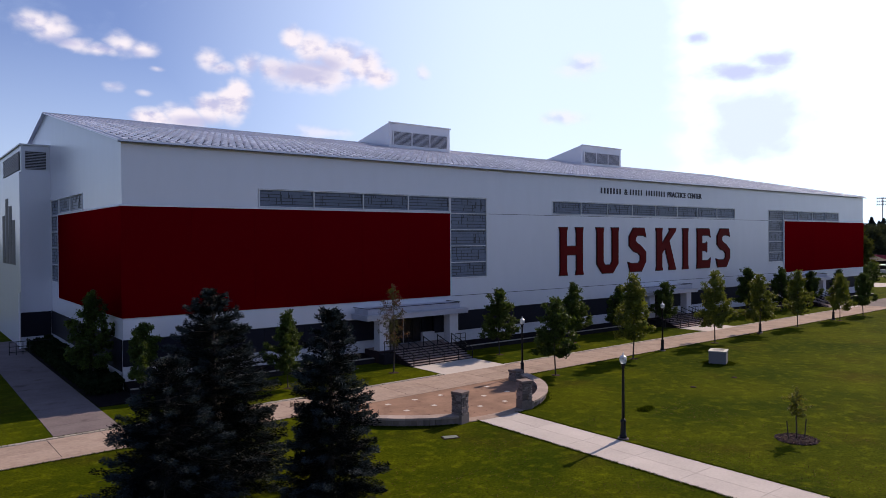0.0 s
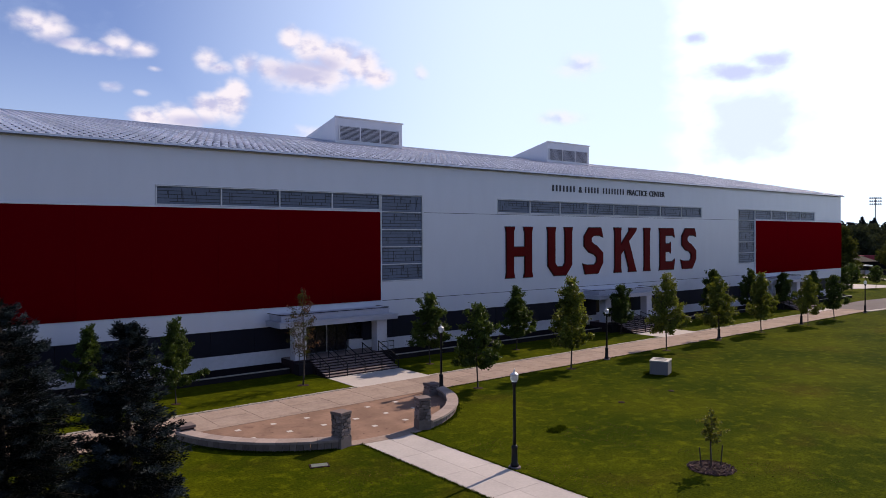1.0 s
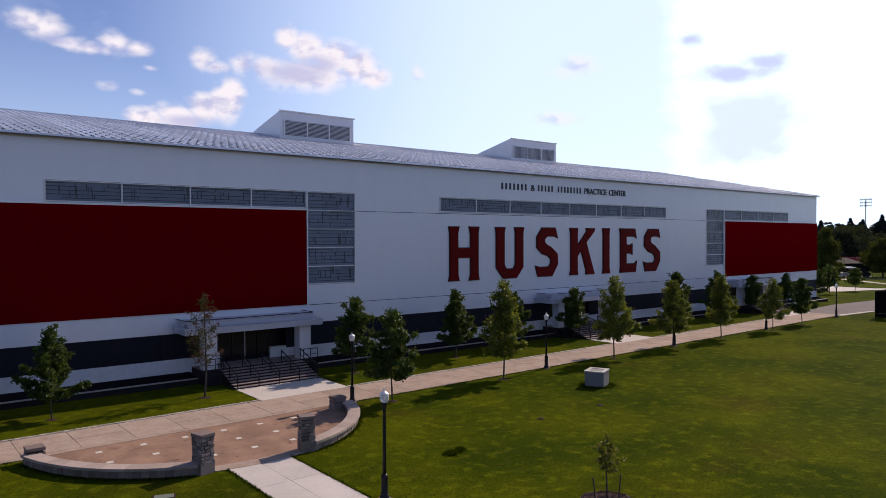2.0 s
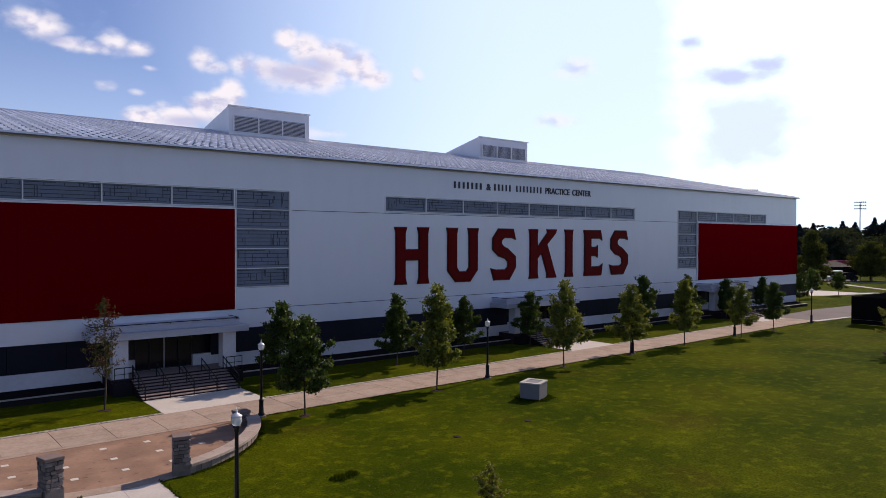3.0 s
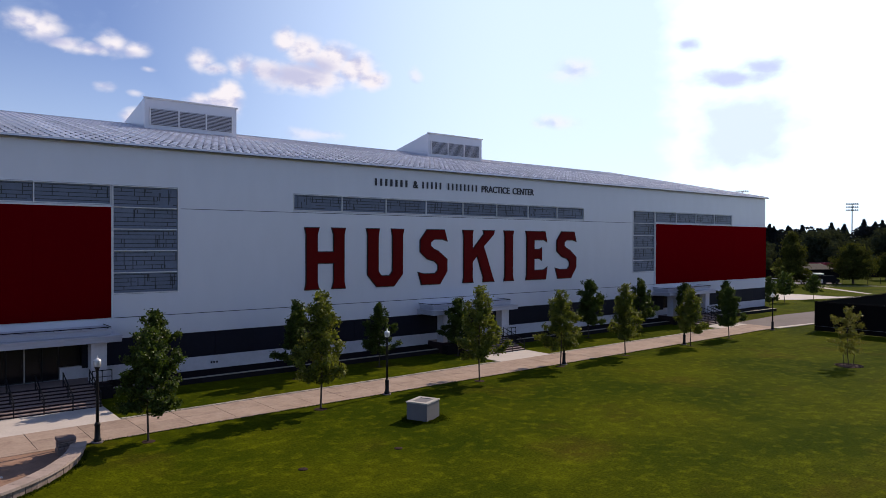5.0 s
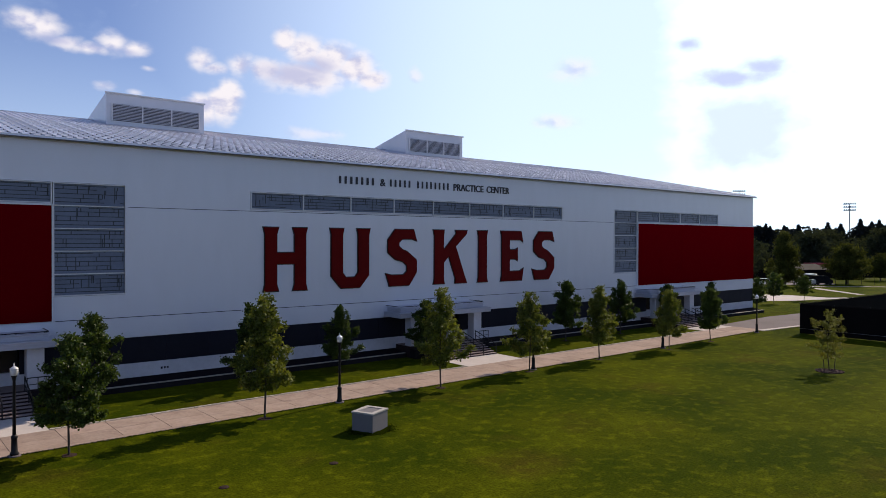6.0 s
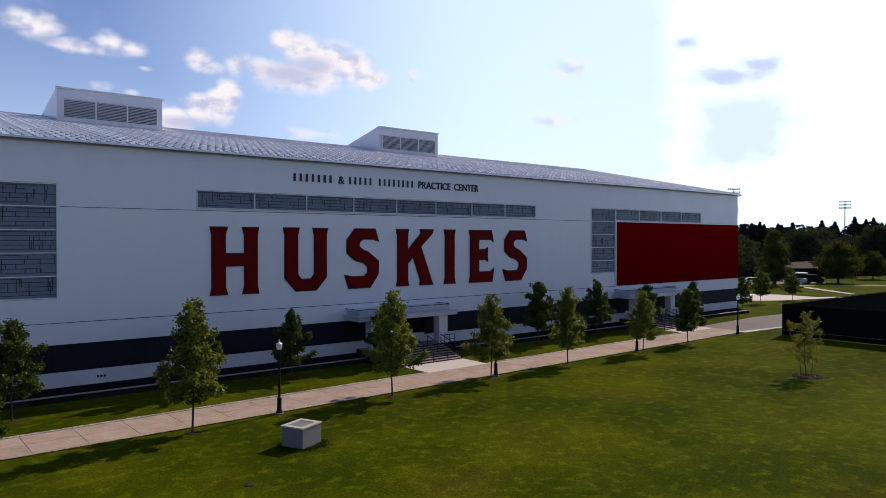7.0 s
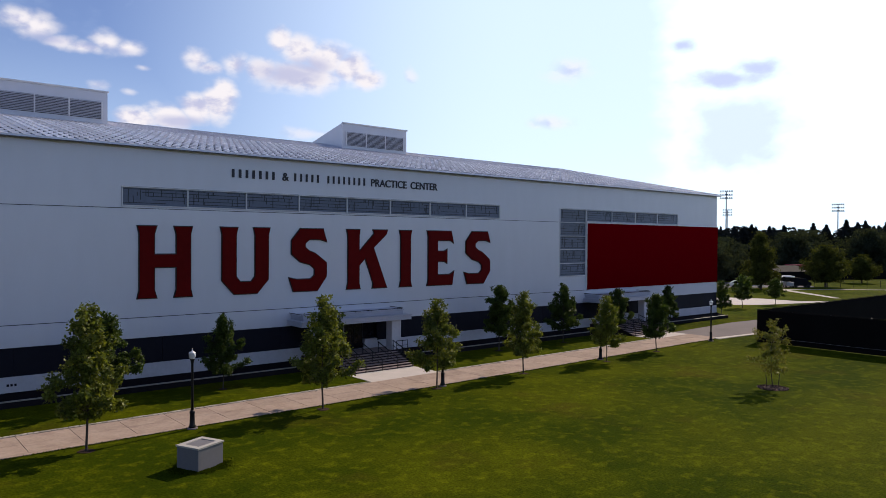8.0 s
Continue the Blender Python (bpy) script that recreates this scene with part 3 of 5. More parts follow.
for k in range(5):
    a, b = FY + 0.004, 67.85
    part("red_panel", boxed(X0 - 0.10, X0 - 0.001, a + (b - a) * k / 5, a + (b - a) * (k + 1) / 5 - 0.008, 4.66, 11.84), RED, hall, "deep red flat metal wall panel", world=True)
part("panel_trim", boxed(X0 - 0.12, X0 - 0.002, FY, 67.95, 11.845, 11.95), TRIM, hall, world=True)
part("panel_trim", boxed(X0 - 0.13, X0 - 0.002, 67.855, 67.97, 4.66, 11.845), TRIM, hall, world=True)


def window(cols, rows, turn=False):
    """A translucent wall of panels in a pale frame, with a random grid of dark muntins. cols, rows: the panel edges along and up."""
    ob = new("window")
    ob.parent = hall
    tagged(ob, "translucent grey wall panels with a random dark grid")
    put = (lambda u0, u1, d0, d1, z0, z1: boxed(X0 + d0, X0 + d1, u0, u1, z0, z1)) if turn else (lambda u0, u1, d0, d1, z0, z1: boxed(u0, u1, FY + d0, FY + d1, z0, z1))
    rng = random.Random(int(cols[0] * 7 + rows[0] * 3))
    for u0, u1 in zip(cols, cols[1:]):
        for z0, z1 in zip(rows, rows[1:]):
            part("pane", put(u0 + 0.05, u1 - 0.05, 0.06, 0.16, z0 + 0.05, z1 - 0.05), TRANSLUCENT, ob, world=True)
            bm = bmesh.new()

            def bar(a, b, c, d):
                src = put(a, b, 0.045, 0.058, c, d)
                mesh = bpy.data.meshes.new("tmp")
                src.to_mesh(mesh)
                src.free()
                bm.from_mesh(mesh)
                bpy.data.meshes.remove(mesh)
            lines = [z0 + (z1 - z0) * f for f in (0.16, 0.34, 0.54, 0.74, 0.90)]
            for z in lines:
                u = u0 + 0.06
                while u < u1 - 0.3:
                    w = rng.uniform(0.8, 2.2)
                    if rng.random() < 0.84:
                        bar(u, min(u + w, u1 - 0.06), z - 0.022, z + 0.022)
                    u += w
            for _ in range(max(3, int((u1 - u0) * 4.2))):
                u, k = rng.uniform(u0 + 0.1, u1 - 0.15), rng.randrange(5)
                top = z1 - 0.06 if k == 4 else lines[min(4, k + rng.choice((1, 2, 3)))]
                bar(u, u + 0.05, lines[k], top)
            part("muntin_grid", bm, MUNTIN, ob, "dark random muntin grid", world=True)
    for u in cols:
        part("mullion", put(u - 0.035, u + 0.035, -0.04, 0.2, rows[0] - 0.05, rows[-1] + 0.05), TRIM, ob, "white mullion", world=True)
    for z in rows:
        part("rail", put(cols[0] + 0.051, cols[-1] - 0.051, -0.038, 0.2, z - 0.03, z + 0.03), TRIM, ob, "white rail", world=True)


def even(a, b, n):
    return [a + (b - a) * k / n for k in range(n + 1)]


window(even(18.45, 36.0, 4), [12.03, 13.27])
window([36.12, 40.33], [6.2, 7.55, 9.0, 10.43, 11.87, 13.27])
window(even(49.05, mirror(49.05), 8), [12.05, 13.27])
window(even(mirror(36.0), mirror(18.45), 4), [12.03, 13.27])
window([mirror(40.33), mirror(36.12)], [6.2, 7.55, 9.0, 10.43, 11.87, 13.27])
window([58.45, 63.2, 67.9], [12.03, 13.27], True)
window([68.02, 71.85], [5.95, 7.5, 9.0, 10.43, 11.87, 13.27], True)

# roof with standing seams, rows of guards and a gutter
slope = (RIDGE_Z - EAVE) / (RIDGE_Y - FY)
bm = bmesh.new()
prism(bm, [(FY - 0.35, EAVE + 0.01 - 0.35 * slope), (RIDGE_Y, RIDGE_Z + 0.01), (RIDGE_Y, RIDGE_Z + 0.07), (FY - 0.35, EAVE + 0.14 - 0.35 * slope)], "x", X0 - 0.3, X1 + 0.3)
prism(bm, [(BY + 0.35, EAVE + 0.01 - 0.35 * slope), (BY + 0.35, EAVE + 0.14 - 0.35 * slope), (RIDGE_Y, RIDGE_Z + 0.071), (RIDGE_Y, RIDGE_Z + 0.011)], "x", X0 - 0.3, X1 + 0.3)
roof = part("roof", bm, ROOF, hall, "pale grey standing-seam metal roof", world=True)
seam_mesh, n = None, 190
for k in range(n + 1):
    if seam_mesh is None:
        y0, y1 = FY - 0.34 - RIDGE_Y, 0.0
        bm = bmesh.new()
        prism(bm, [(y0, EAVE + 0.13 - 0.35 * slope), (y1, RIDGE_Z + 0.06), (y1, RIDGE_Z + 0.13), (y0, EAVE + 0.22 - 0.35 * slope)], "x", -0.03, 0.03)
    ob = part("seam", bm, ROOF, roof, mesh=seam_mesh)
    seam_mesh, ob.location = ob.data, (X0 + (X1 - X0) * k / n - MID, 0, 0)
for j in range(12):
    verts, faces = [], []
    y = FY + 0.3 + j * 1.55
    z = EAVE + 0.13 + (y - FY) * (slope - 0.003)
    for k in range(n):
        x, w = X0 + (X1 - X0) * k / n + 0.10 - MID, 0.40
        i, yy = len(verts), y - RIDGE_Y
        verts += [(x + a * w, yy + b * 0.12, z + c * 0.10 + b * 0.02) for c in (0, 1) for a, b in ((0, 0), (1, 0), (1, 1), (0, 1))]
        faces += [(i, i + 1, i + 5, i + 4), (i + 1, i + 2, i + 6, i + 5), (i + 2, i + 3, i + 7, i + 6), (i + 3, i, i + 4, i + 7), (i + 4, i + 5, i + 6, i + 7)]
    # dark blocks added in the gaps to stand for the guards' shadows
    gap_blocks, sides = [], []
    for k in range(n):
        x, i = X0 + (X1 - X0) * k / n + 0.505 - MID, len(gap_blocks)
        gap_blocks += [(x + a * 0.15, y - RIDGE_Y - 0.02 + b * 0.14, z + c * 0.07 + b * 0.02) for c in (0, 1) for a, b in ((0, 0), (1, 0), (1, 1), (0, 1))]
        sides += [(i, i + 1, i + 5, i + 4), (i + 1, i + 2, i + 6, i + 5), (i + 2, i + 3, i + 7, i + 6), (i + 3, i, i + 4, i + 7), (i + 4, i + 5, i + 6, i + 7)]
    if j < 4:
        part("seam_clamp", None, None, roof, "row of dark blocks standing for shade between the snow guards", mesh=raw("seam_clamp", gap_blocks, sides, GUTTER))["kind"] = "stuff"
    part("snow_guard", None, None, roof, "row of small metal snow guards", mesh=raw("snow_guard", verts, faces, GUARD))["kind"] = "stuff"
part("gutter", boxed(X0 - 0.3, X1 + 0.3, FY - 0.47, FY - 0.36, EAVE - 0.13, EAVE - 0.06, bevel=0.02), GUTTER, hall, "thin dark gutter", world=True)
part("ridge_cap", boxed(X0 - 0.3, X1 + 0.3, RIDGE_Y - 0.3, RIDGE_Y + 0.3, RIDGE_Z + 0.0, RIDGE_Z + 0.11), ROOF, hall, world=True)

# louvred roof monitors
for a, b in ((44.3, 53.5), (mirror(53.5), mirror(44.3))):
    ob = new("roof_monitor")
    ob.parent = hall
    tagged(ob, "white roof monitor with grey louvres")
    y, top = 68.6, 23.5
    base = EAVE + 0.1 + (y - FY) * slope
    bm = prism(bmesh.new(), [(y, base - 0.4), (y, top), (75.6, 22.0), (75.6, 20.7)], "x", a, b)
    part("body", bm, PANEL, ob, world=True)
    part("roof_edge", boxed(a - 0.1, b + 0.1, y - 0.15, y - 0.001, top - 0.08, top + 0.06), TRIM, ob, world=True)
    part("louvre_back", boxed(a + 0.5, b - 0.5, y - 0.06, y - 0.002, 20.95, 22.5), DARK, ob, world=True)
    slat_mesh = None
    for z in np.arange(20.98, 22.40, 0.14):
        if slat_mesh is None:
            bm = prism(bmesh.new(), [(y - 0.14 - RIDGE_Y, 0.0), (y - 0.065 - RIDGE_Y, 0.06), (y - 0.065 - RIDGE_Y, 0.11), (y - 0.14 - RIDGE_Y, 0.06)], "x", a + 0.5 - MID, b - 0.5 - MID)
        s = part("slat", bm, LOUVRE, ob, mesh=slat_mesh)
        slat_mesh, s.location = s.data, (0, 0, float(z))
    for k in range(4):
        u = a + 0.5 + (b - a - 1.0) * k / 3
        part("post", boxed(u - 0.06, u + 0.06, y - 0.15, y - 0.07, 20.9, 22.55), TRIM, ob, world=True)

# service tower at the end wall
tower = new("service_tower")
tower.parent = hall
tagged(tower, "grey-white service tower with louvres and a dark mural")
part("shaft", boxed(6.75, X0 - 0.003, 72.0, 88.0, 0.0, 15.8), PANEL, tower, world=True)
part("head", boxed(6.95, X0 - 0.004, 72.15, 87.5, 15.8, 18.25), PANEL, tower, world=True)
part("head_cap", boxed(6.8, X0 - 0.004, 72.0, 87.7, 18.25, 18.38), TRIM, tower, world=True)
part("louvre_back", boxed(7.25, 8.9, 72.09, 72.148, 16.1, 17.75), DARK, tower, world=True)
part("louvre_back", boxed(6.89, 6.948, 73.0, 84.0, 16.1, 17.75), DARK, tower, world=True)
for z in np.arange(16.15, 17.72, 0.14):
    part("slat", boxed(7.25, 8.9, 72.02, 72.088, float(z), float(z) + 0.05), LOUVRE, tower, world=True)
    part("slat", boxed(6.82, 6.888, 73.0, 84.0, float(z), float(z) + 0.05), LOUVRE, tower, world=True)
part("base_band", boxed(6.7, X0 - 0.07, 71.95, 71.998, 1.0, 3.2), SLATE, tower, world=True)
for k, (y, h) in enumerate(((75.0, 4.2), (77.2, 5.6), (79.6, 6.4), (82.0, 4.8))):
    part("mural_shape", boxed(6.72, 6.748, y, y + 1.9, 7.4, 7.4 + h), MURAL, tower, "plain dark mural shape", world=True)
for k in range(3):
    part("small_plate", boxed(42.55 + 0.2 * k, 42.67 + 0.2 * k, FY - 0.09, FY - 0.071, 0.98, 1.12), SLATE, hall, "small dark wall plate", world=True)
part("drain_pipe", tube(bmesh.new(), (6.6, 71.6, 0.0), (6.6, 71.6, 5.0), 0.07), TRIM, hall, "thin white pipe", world=True)


def entrance(c):
    """Canopy on two piers, glazed doors between low white walls."""
    ob = new("entrance_canopy")
    ob.parent = hall
    tagged(ob, "pale metal entrance canopy on two square piers")
    part("slab", boxed(c - 5.3, c + 4.75, 44.55, FY - 0.08, 3.36, 3.78, bevel=0.03), CANOPY, ob, world=True)
    part("upper_tier", boxed(c - 5.0, c + 4.2, 44.95, FY - 0.08, 3.78, 4.12, bevel=0.05), CANOPY, ob, world=True)
    part("rim", boxed(c - 5.05, c + 4.25, 44.9, FY - 0.09, 4.12, 4.2, bevel=0.02), CANOPY, ob, world=True)
    part("drip_edge", boxed(c - 5.34, c + 4.79, 44.51, FY - 0.09, 3.70, 3.77), CANOPY, ob, world=True)
    frame_line = [(c - 5.15, FY - 0.1, 4.28), (c - 5.15, 45.0, 4.28), (c - 5.0, 44.86, 4.28), (c + 4.05, 44.86, 4.28), (c + 4.2, 45.0, 4.28), (c + 4.2, FY - 0.1, 4.28)]
    rail = part("edge_rail", tube(bmesh.new(), frame_line[2], frame_line[3], 0.028), IRON, ob, "thin dark rail round the canopy top", world=True)
    for p, q in ((0, 1), (1, 2), (3, 4), (4, 5)):
        part("rail_side", tube(bmesh.new(), [u - v for u, v in zip(frame_line[p], origin(rail))], [u - v for u, v in zip(frame_line[q], origin(rail))], 0.028), IRON, rail)
    for k in range(7):
        x = c - 4.9 + 1.48 * k
        part("rail_foot", tube(bmesh.new(), [u - v for u, v in zip((x, 44.92, 4.19), origin(rail))], [u - v for u, v in zip((x, 44.87, 4.28), origin(rail))], 0.018, sides=6), IRON, rail)
    for x in (c - 3.95, c + 3.05):
        part("pier", boxed(x, x + 0.92, 44.95, 45.75, 0.0, 3.36, bevel=0.02), PLINTH, ob, "square rendered pier", world=True)
    door = new("entrance_doors")
    door.parent = hall
    tagged(door, "dark glazed entrance doors")
    part("recess", boxed(c - 2.95, c + 2.95, FY + 0.30, FY + 0.36, 0.92, 3.3), DARK, door, world=True)
    for a, b in ((-2.95, -2.1), (1.7, 2.95)):
        part("low_wall", boxed(c + a, c + b, FY - 0.05, FY + 0.29, 0.92, 1.70), PLINTH, door, world=True)
        part("side_light", boxed(c + a + 0.03, c + b - 0.03, FY + 0.16, FY + 0.2, 1.73, 3.26), DARK_GLASS, door, world=True)
    part("centre_post", boxed(c - 0.24, c - 0.17, FY + 0.09, FY + 0.129, 0.93, 3.2), POLE, door, "pale metal centre post", world=True)
    for k in range(4):
        a = c - 2.1 + 0.95 * k
        part("leaf", boxed(a + 0.07, a + 0.88, FY + 0.17, FY + 0.2, 1.02, 3.12), DARK_GLASS, door, world=True)
        part("stile", boxed(a, a + 0.06, FY + 0.13, FY + 0.23, 0.92, 3.2), IRON, door, world=True)
        part("pull_bar", tube(bmesh.new(), (a + 0.8, FY + 0.1, 1.9), (a + 0.8, FY + 0.1, 2.4), 0.018), IRON, door, world=True)


def steps(c):
    """Seven steps up to a landing, with five handrails down and guards at the landing's sides."""
    ob = thing("entrance_steps", c, 43.5, 0, "broad concrete steps with black iron handrails", "steps", "entrances")
    rise, run, front = 0.13, 0.36, -1.6
    # sun on the treads and shade on the risers are put into their colours
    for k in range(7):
        part("step", boxed(-3.0, 3.0, front + 0.04 + run * k, 1.35, rise * k - (0.1 if k == 0 else 0), rise * (k + 1) - 0.045), SHADED_STEP, ob)
        part("tread", boxed(-3.02, 3.02, front + run * k, front + 0.4 + run * k, rise * (k + 1) - 0.044, rise * (k + 1), bevel=0.01), LIT_TREAD, ob, "step tread with sunlight put into its pale colour")
    part("landing", boxed(-4.1, 4.1, 1.35, 3.40, 0, 0.91), SHADED_STEP, ob)
    part("landing_top", boxed(-4.08, 4.08, 1.42, 3.395, 0.912, 0.935), LIT_TREAD, ob, "pale concrete landing")
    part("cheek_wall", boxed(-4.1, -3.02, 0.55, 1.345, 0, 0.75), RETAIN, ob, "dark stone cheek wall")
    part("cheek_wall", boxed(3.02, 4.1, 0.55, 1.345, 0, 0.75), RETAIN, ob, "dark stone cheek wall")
    for x in (-2.9, -1.45, 0.0, 1.45, 2.9):
        rail = part("handrail", tube(bmesh.new(), (x, -1.68, 0.86), (x, 1.1, 1.78), 0.035), IRON, ob, "black iron handrail")
        part("lower_rail", tube(bmesh.new(), (x, -1.68, 0.46), (x, 1.1, 1.38), 0.025), IRON, rail)
        for y, z, h in ((-1.63, 0.0, 0.9), (-0.3, 0.39, 0.95), (1.05, 0.9, 0.88)):
            part("post", tube(bmesh.new(), (x, y, z), (x, y, z + h), 0.035), IRON, rail)
    for x0, x1 in ((-4.05, -2.95), (2.95, 4.05)):
        rail = part("guard_rail", tube(bmesh.new(), (x0, 0.62, 1.75), (x1, 0.62, 1.75), 0.03), IRON, ob, "black iron guard rail")
        for z in (0.98, 1.36):
            part("bar", tube(bmesh.new(), (x0, 0.62, z), (x1, 0.62, z), 0.02), IRON, rail)
        for x in (x0, (x0 + x1) / 2, x1):
            part("post", tube(bmesh.new(), (x, 0.62, 0.74), (x, 0.62, 1.77), 0.025), IRON, rail)


for c in CENTRES:
    entrance(c)
    steps(c)

# ---- lettering on the wall ----
H_OUT = [(0, 4.8), (1.2, 4.8), (1.05, 4.3), (1.05, 2.9), (2.55, 2.9), (2.55, 4.3), (2.4, 4.8), (3.6, 4.8), (3.48, 4.3), (3.48, .5), (3.6, 0), (2.4, 0), (2.55, .5), (2.55, 2.05), (1.05, 2.05), (1.05, .5), (1.2, 0), (0, 0), (.12, .5), (.12, 4.3)]
U_OUT = [(0, 4.8), (1.25, 4.8), (1.13, 4.3), (1.13, 1.25), (1.45, .85), (2.3, .85), (2.62, 1.25), (2.62, 4.3), (2.5, 4.8), (3.75, 4.8), (3.63, 4.3), (3.63, 1.0), (2.75, 0), (1.0, 0), (.1, 1.0), (.12, 4.3)]
S_OUT = [(.94, 4.8), (2.9, 4.8), (3.2, 3.85), (2.7, 4.0), (1.7, 4.0), (1.33, 3.7), (1.33, 3.37), (1.7, 3.07), (2.2, 2.9), (3.2, 2.16), (3.2, 1.1), (2.4, 0), (.35, 0), (0, 1.03), (.6, .9), (1.8, .9), (2.17, 1.2), (2.17, 1.7), (1.77, 2.05), (.95, 2.25), (.2, 2.85), (.2, 3.9)]
K_OUT = [(0, 4.8), (1.22, 4.8), (1.15, 4.3), (1.15, 3.0), (2.65, 4.5), (2.55, 4.8), (3.95, 4.8), (3.85, 4.5), (2.55, 3.35), (3.7, .45), (3.9, 0), (2.5, 0), (2.55, .4), (1.75, 2.5), (1.15, 1.9), (1.15, .4), (1.25, 0), (0, 0), (.12, .5), (.12, 4.3)]
I_OUT = [(0, 4.8), (1.25, 4.8), (1.13, 4.3), (1.13, .5), (1.25, 0), (0, 0), (.12, .5), (.12, 4.3)]
E_OUT = [(0, 4.8), (2.75, 4.8), (3.0, 3.8), (2.7, 3.98), (1.15, 3.98), (1.15, 3.0), (1.95, 3.0), (2.25, 3.15), (2.25, 1.95), (1.95, 2.1), (1.15, 2.1), (1.15, .9), (2.6, .9), (3.05, 1.15), (2.85, 0), (0, 0), (.12, .5), (.12, 4.3)]


def grown(outline, d):
    """The outline, clockwise, pushed outwards by d."""
    out, n = [], len(outline)
    for k in range(n):
        a, b, c = (Vector(outline[(k + j) % n]) for j in (-1, 0, 1))
        n0, n1 = Vector((-(b - a).y, (b - a).x)).normalized(), Vector((-(c - b).y, (c - b).x)).normalized()
        m = n0 + n1
        out.append(tuple(b + m * (d / max(0.35, 1 + n0.dot(n1)))))
    return out


wall_sign = thing("wall_lettering", MID, FY - 0.01, 5.9, "row of giant dark red slab letters edged in black", "sign")
for shape, x in ((H_OUT, 50.0), (U_OUT, 55.65), (S_OUT, 61.02), (K_OUT, 66.12), (I_OUT, 71.38), (E_OUT, 74.38), (S_OUT, 78.72)):
    letter = part("letter", prism(bmesh.new(), [(p[0] + x - MID, p[1]) for p in shape], "y", -0.13, -0.055), LETTER, wall_sign, "dark red slab letter")
    part("outline", prism(bmesh.new(), [(p[0] + x - MID, p[1]) for p in grown(shape, 0.07)], "y", -0.05, 0.008), LETTER_EDGE, letter, "black edging")

title = thing("name_lettering", MID, FY - 0.005, 14.33, "thin black title lettering high on the wall", "sign")


def bars(x0, x1, count):
    w = (x1 - x0) / count
    for k in range(count):
        part("letter_bar", boxed(x0 + k * w + 0.14 - MID, x0 + (k + 1) * w - 0.2 - MID, -0.06, 0.004, 0, 0.6), TEXT, title)


def words(text, x0, x1):
    curve = bpy.data.curves.new("words", "FONT")
    curve.body, curve.size, curve.extrude, curve.offset = text, 0.86, 0.03, 0.012
    ob = bpy.data.objects.new("words", curve)
    scene.collection.objects.link(ob)
    bpy.context.view_layer.update()
    mesh = bpy.data.meshes.new_from_object(ob.evaluated_get(bpy.context.evaluated_depsgraph_get()))
    wide = max(v.co.x for v in mesh.vertices)
    mesh.transform(Matrix.Translation((x0 - MID, -0.03, 0)) @ Matrix.Diagonal(((x1 - x0) / wide, 1, 1, 1)) @ Matrix.Rotation(math.pi / 2, 4, "X"))
    bpy.data.objects.remove(ob)
    bpy.data.curves.remove(curve)
    mesh.materials.clear()
    mesh.materials.append(TEXT)
    part("word", None, None, title, mesh=mesh)


bars(56.34, 60.0, 7)
words("&", 60.42, 60.98)
bars(61.3, 63.75, 5)
bars(64.2, 68.05, 8)
words("PRACTICE", 68.4, 72.1)
words("CENTER", 72.5, 75.5)

# ---- lamps and loose things on the lawn ----
def street_lamp():
    ob = thing("street_lamp", 0, 0, 0, "black iron post lamp with a white acorn globe", "street lamp", "path lamps")
    part("footing", lathe(bmesh.new(), [(0.27, -0.1), (0.27, 0.05), (0.25, 0.07)], 16), DARK_CONCRETE, ob)
    part("base", lathe(bmesh.new(), [(0.18, 0.06), (0.18, 0.16), (0.135, 0.22), (0.12, 0.78), (0.14, 0.84), (0.13, 0.90), (0.08, 0.98)]), IRON, ob, smooth=True)
    part("pole", lathe(bmesh.new(), [(0.075, 0.9), (0.068, 2.2), (0.06, 3.4), (0.08, 3.44), (0.08, 3.5), (0.10, 3.55), (0.13, 3.59), (0.13, 3.63)]), IRON, ob, smooth=True)
    part("globe", lathe(bmesh.new(), [(0.10, 3.62), (0.135, 3.66), (0.165, 3.74), (0.175, 3.83), (0.168, 3.90), (0.14, 3.93)], 18), LAMP_GLASS, ob, "white acorn globe", smooth=True)
    part("finial", lathe(bmesh.new(), [(0.185, 3.925), (0.175, 3.95), (0.12, 3.99), (0.06, 4.03), (0.024, 4.06), (0.036, 4.09), (0.02, 4.13), (0.006, 4.2)]), FINIAL, ob, smooth=True)
    return ob


LAMPS = [(25.05, 20.15), (32.3, 34.3), (49.15, 34.45), (66.2, 34.75), (83.4, 34.95), (101.1, 35.15)]
lamp = street_lamp()
for k, (x, y) in enumerate(LAMPS):
    if k:
        copy_thing(lamp, pose(x, y, 0, 0, 0, 40 * k))
    else:
        lamp.matrix_basis = pose(x, y, 0)

hutch = thing("utility_box", 47.25, 28.2, 0, "grey utility box with a paler recessed lid on the lawn", "utility box", turn=24)
part("body", boxed(-0.72, 0.72, -0.62, 0.62, -0.05, 0.96, bevel=0.02), UTILITY, hutch)
bm = bmesh.new()
for a in ((-0.75, 0.75, -0.65, -0.42), (-0.75, 0.75, 0.42, 0.65), (-0.75, -0.5, -0.42, 0.42), (0.5, 0.75, -0.42, 0.42)):
    box(bm, *a, 0.962, 1.03)
part("lid_frame", bm, UTILITY_TOP, hutch, "pale lid frame")
part("lid", boxed(-0.5, 0.5, -0.42, 0.42, 0.962, 1.0), UTILITY, hutch)
cover_box = thing("ground_cover", 18.8, 25.6, 0, "flat greenish utility cover in a dark frame in the grass", "utility cover", turn=-20)
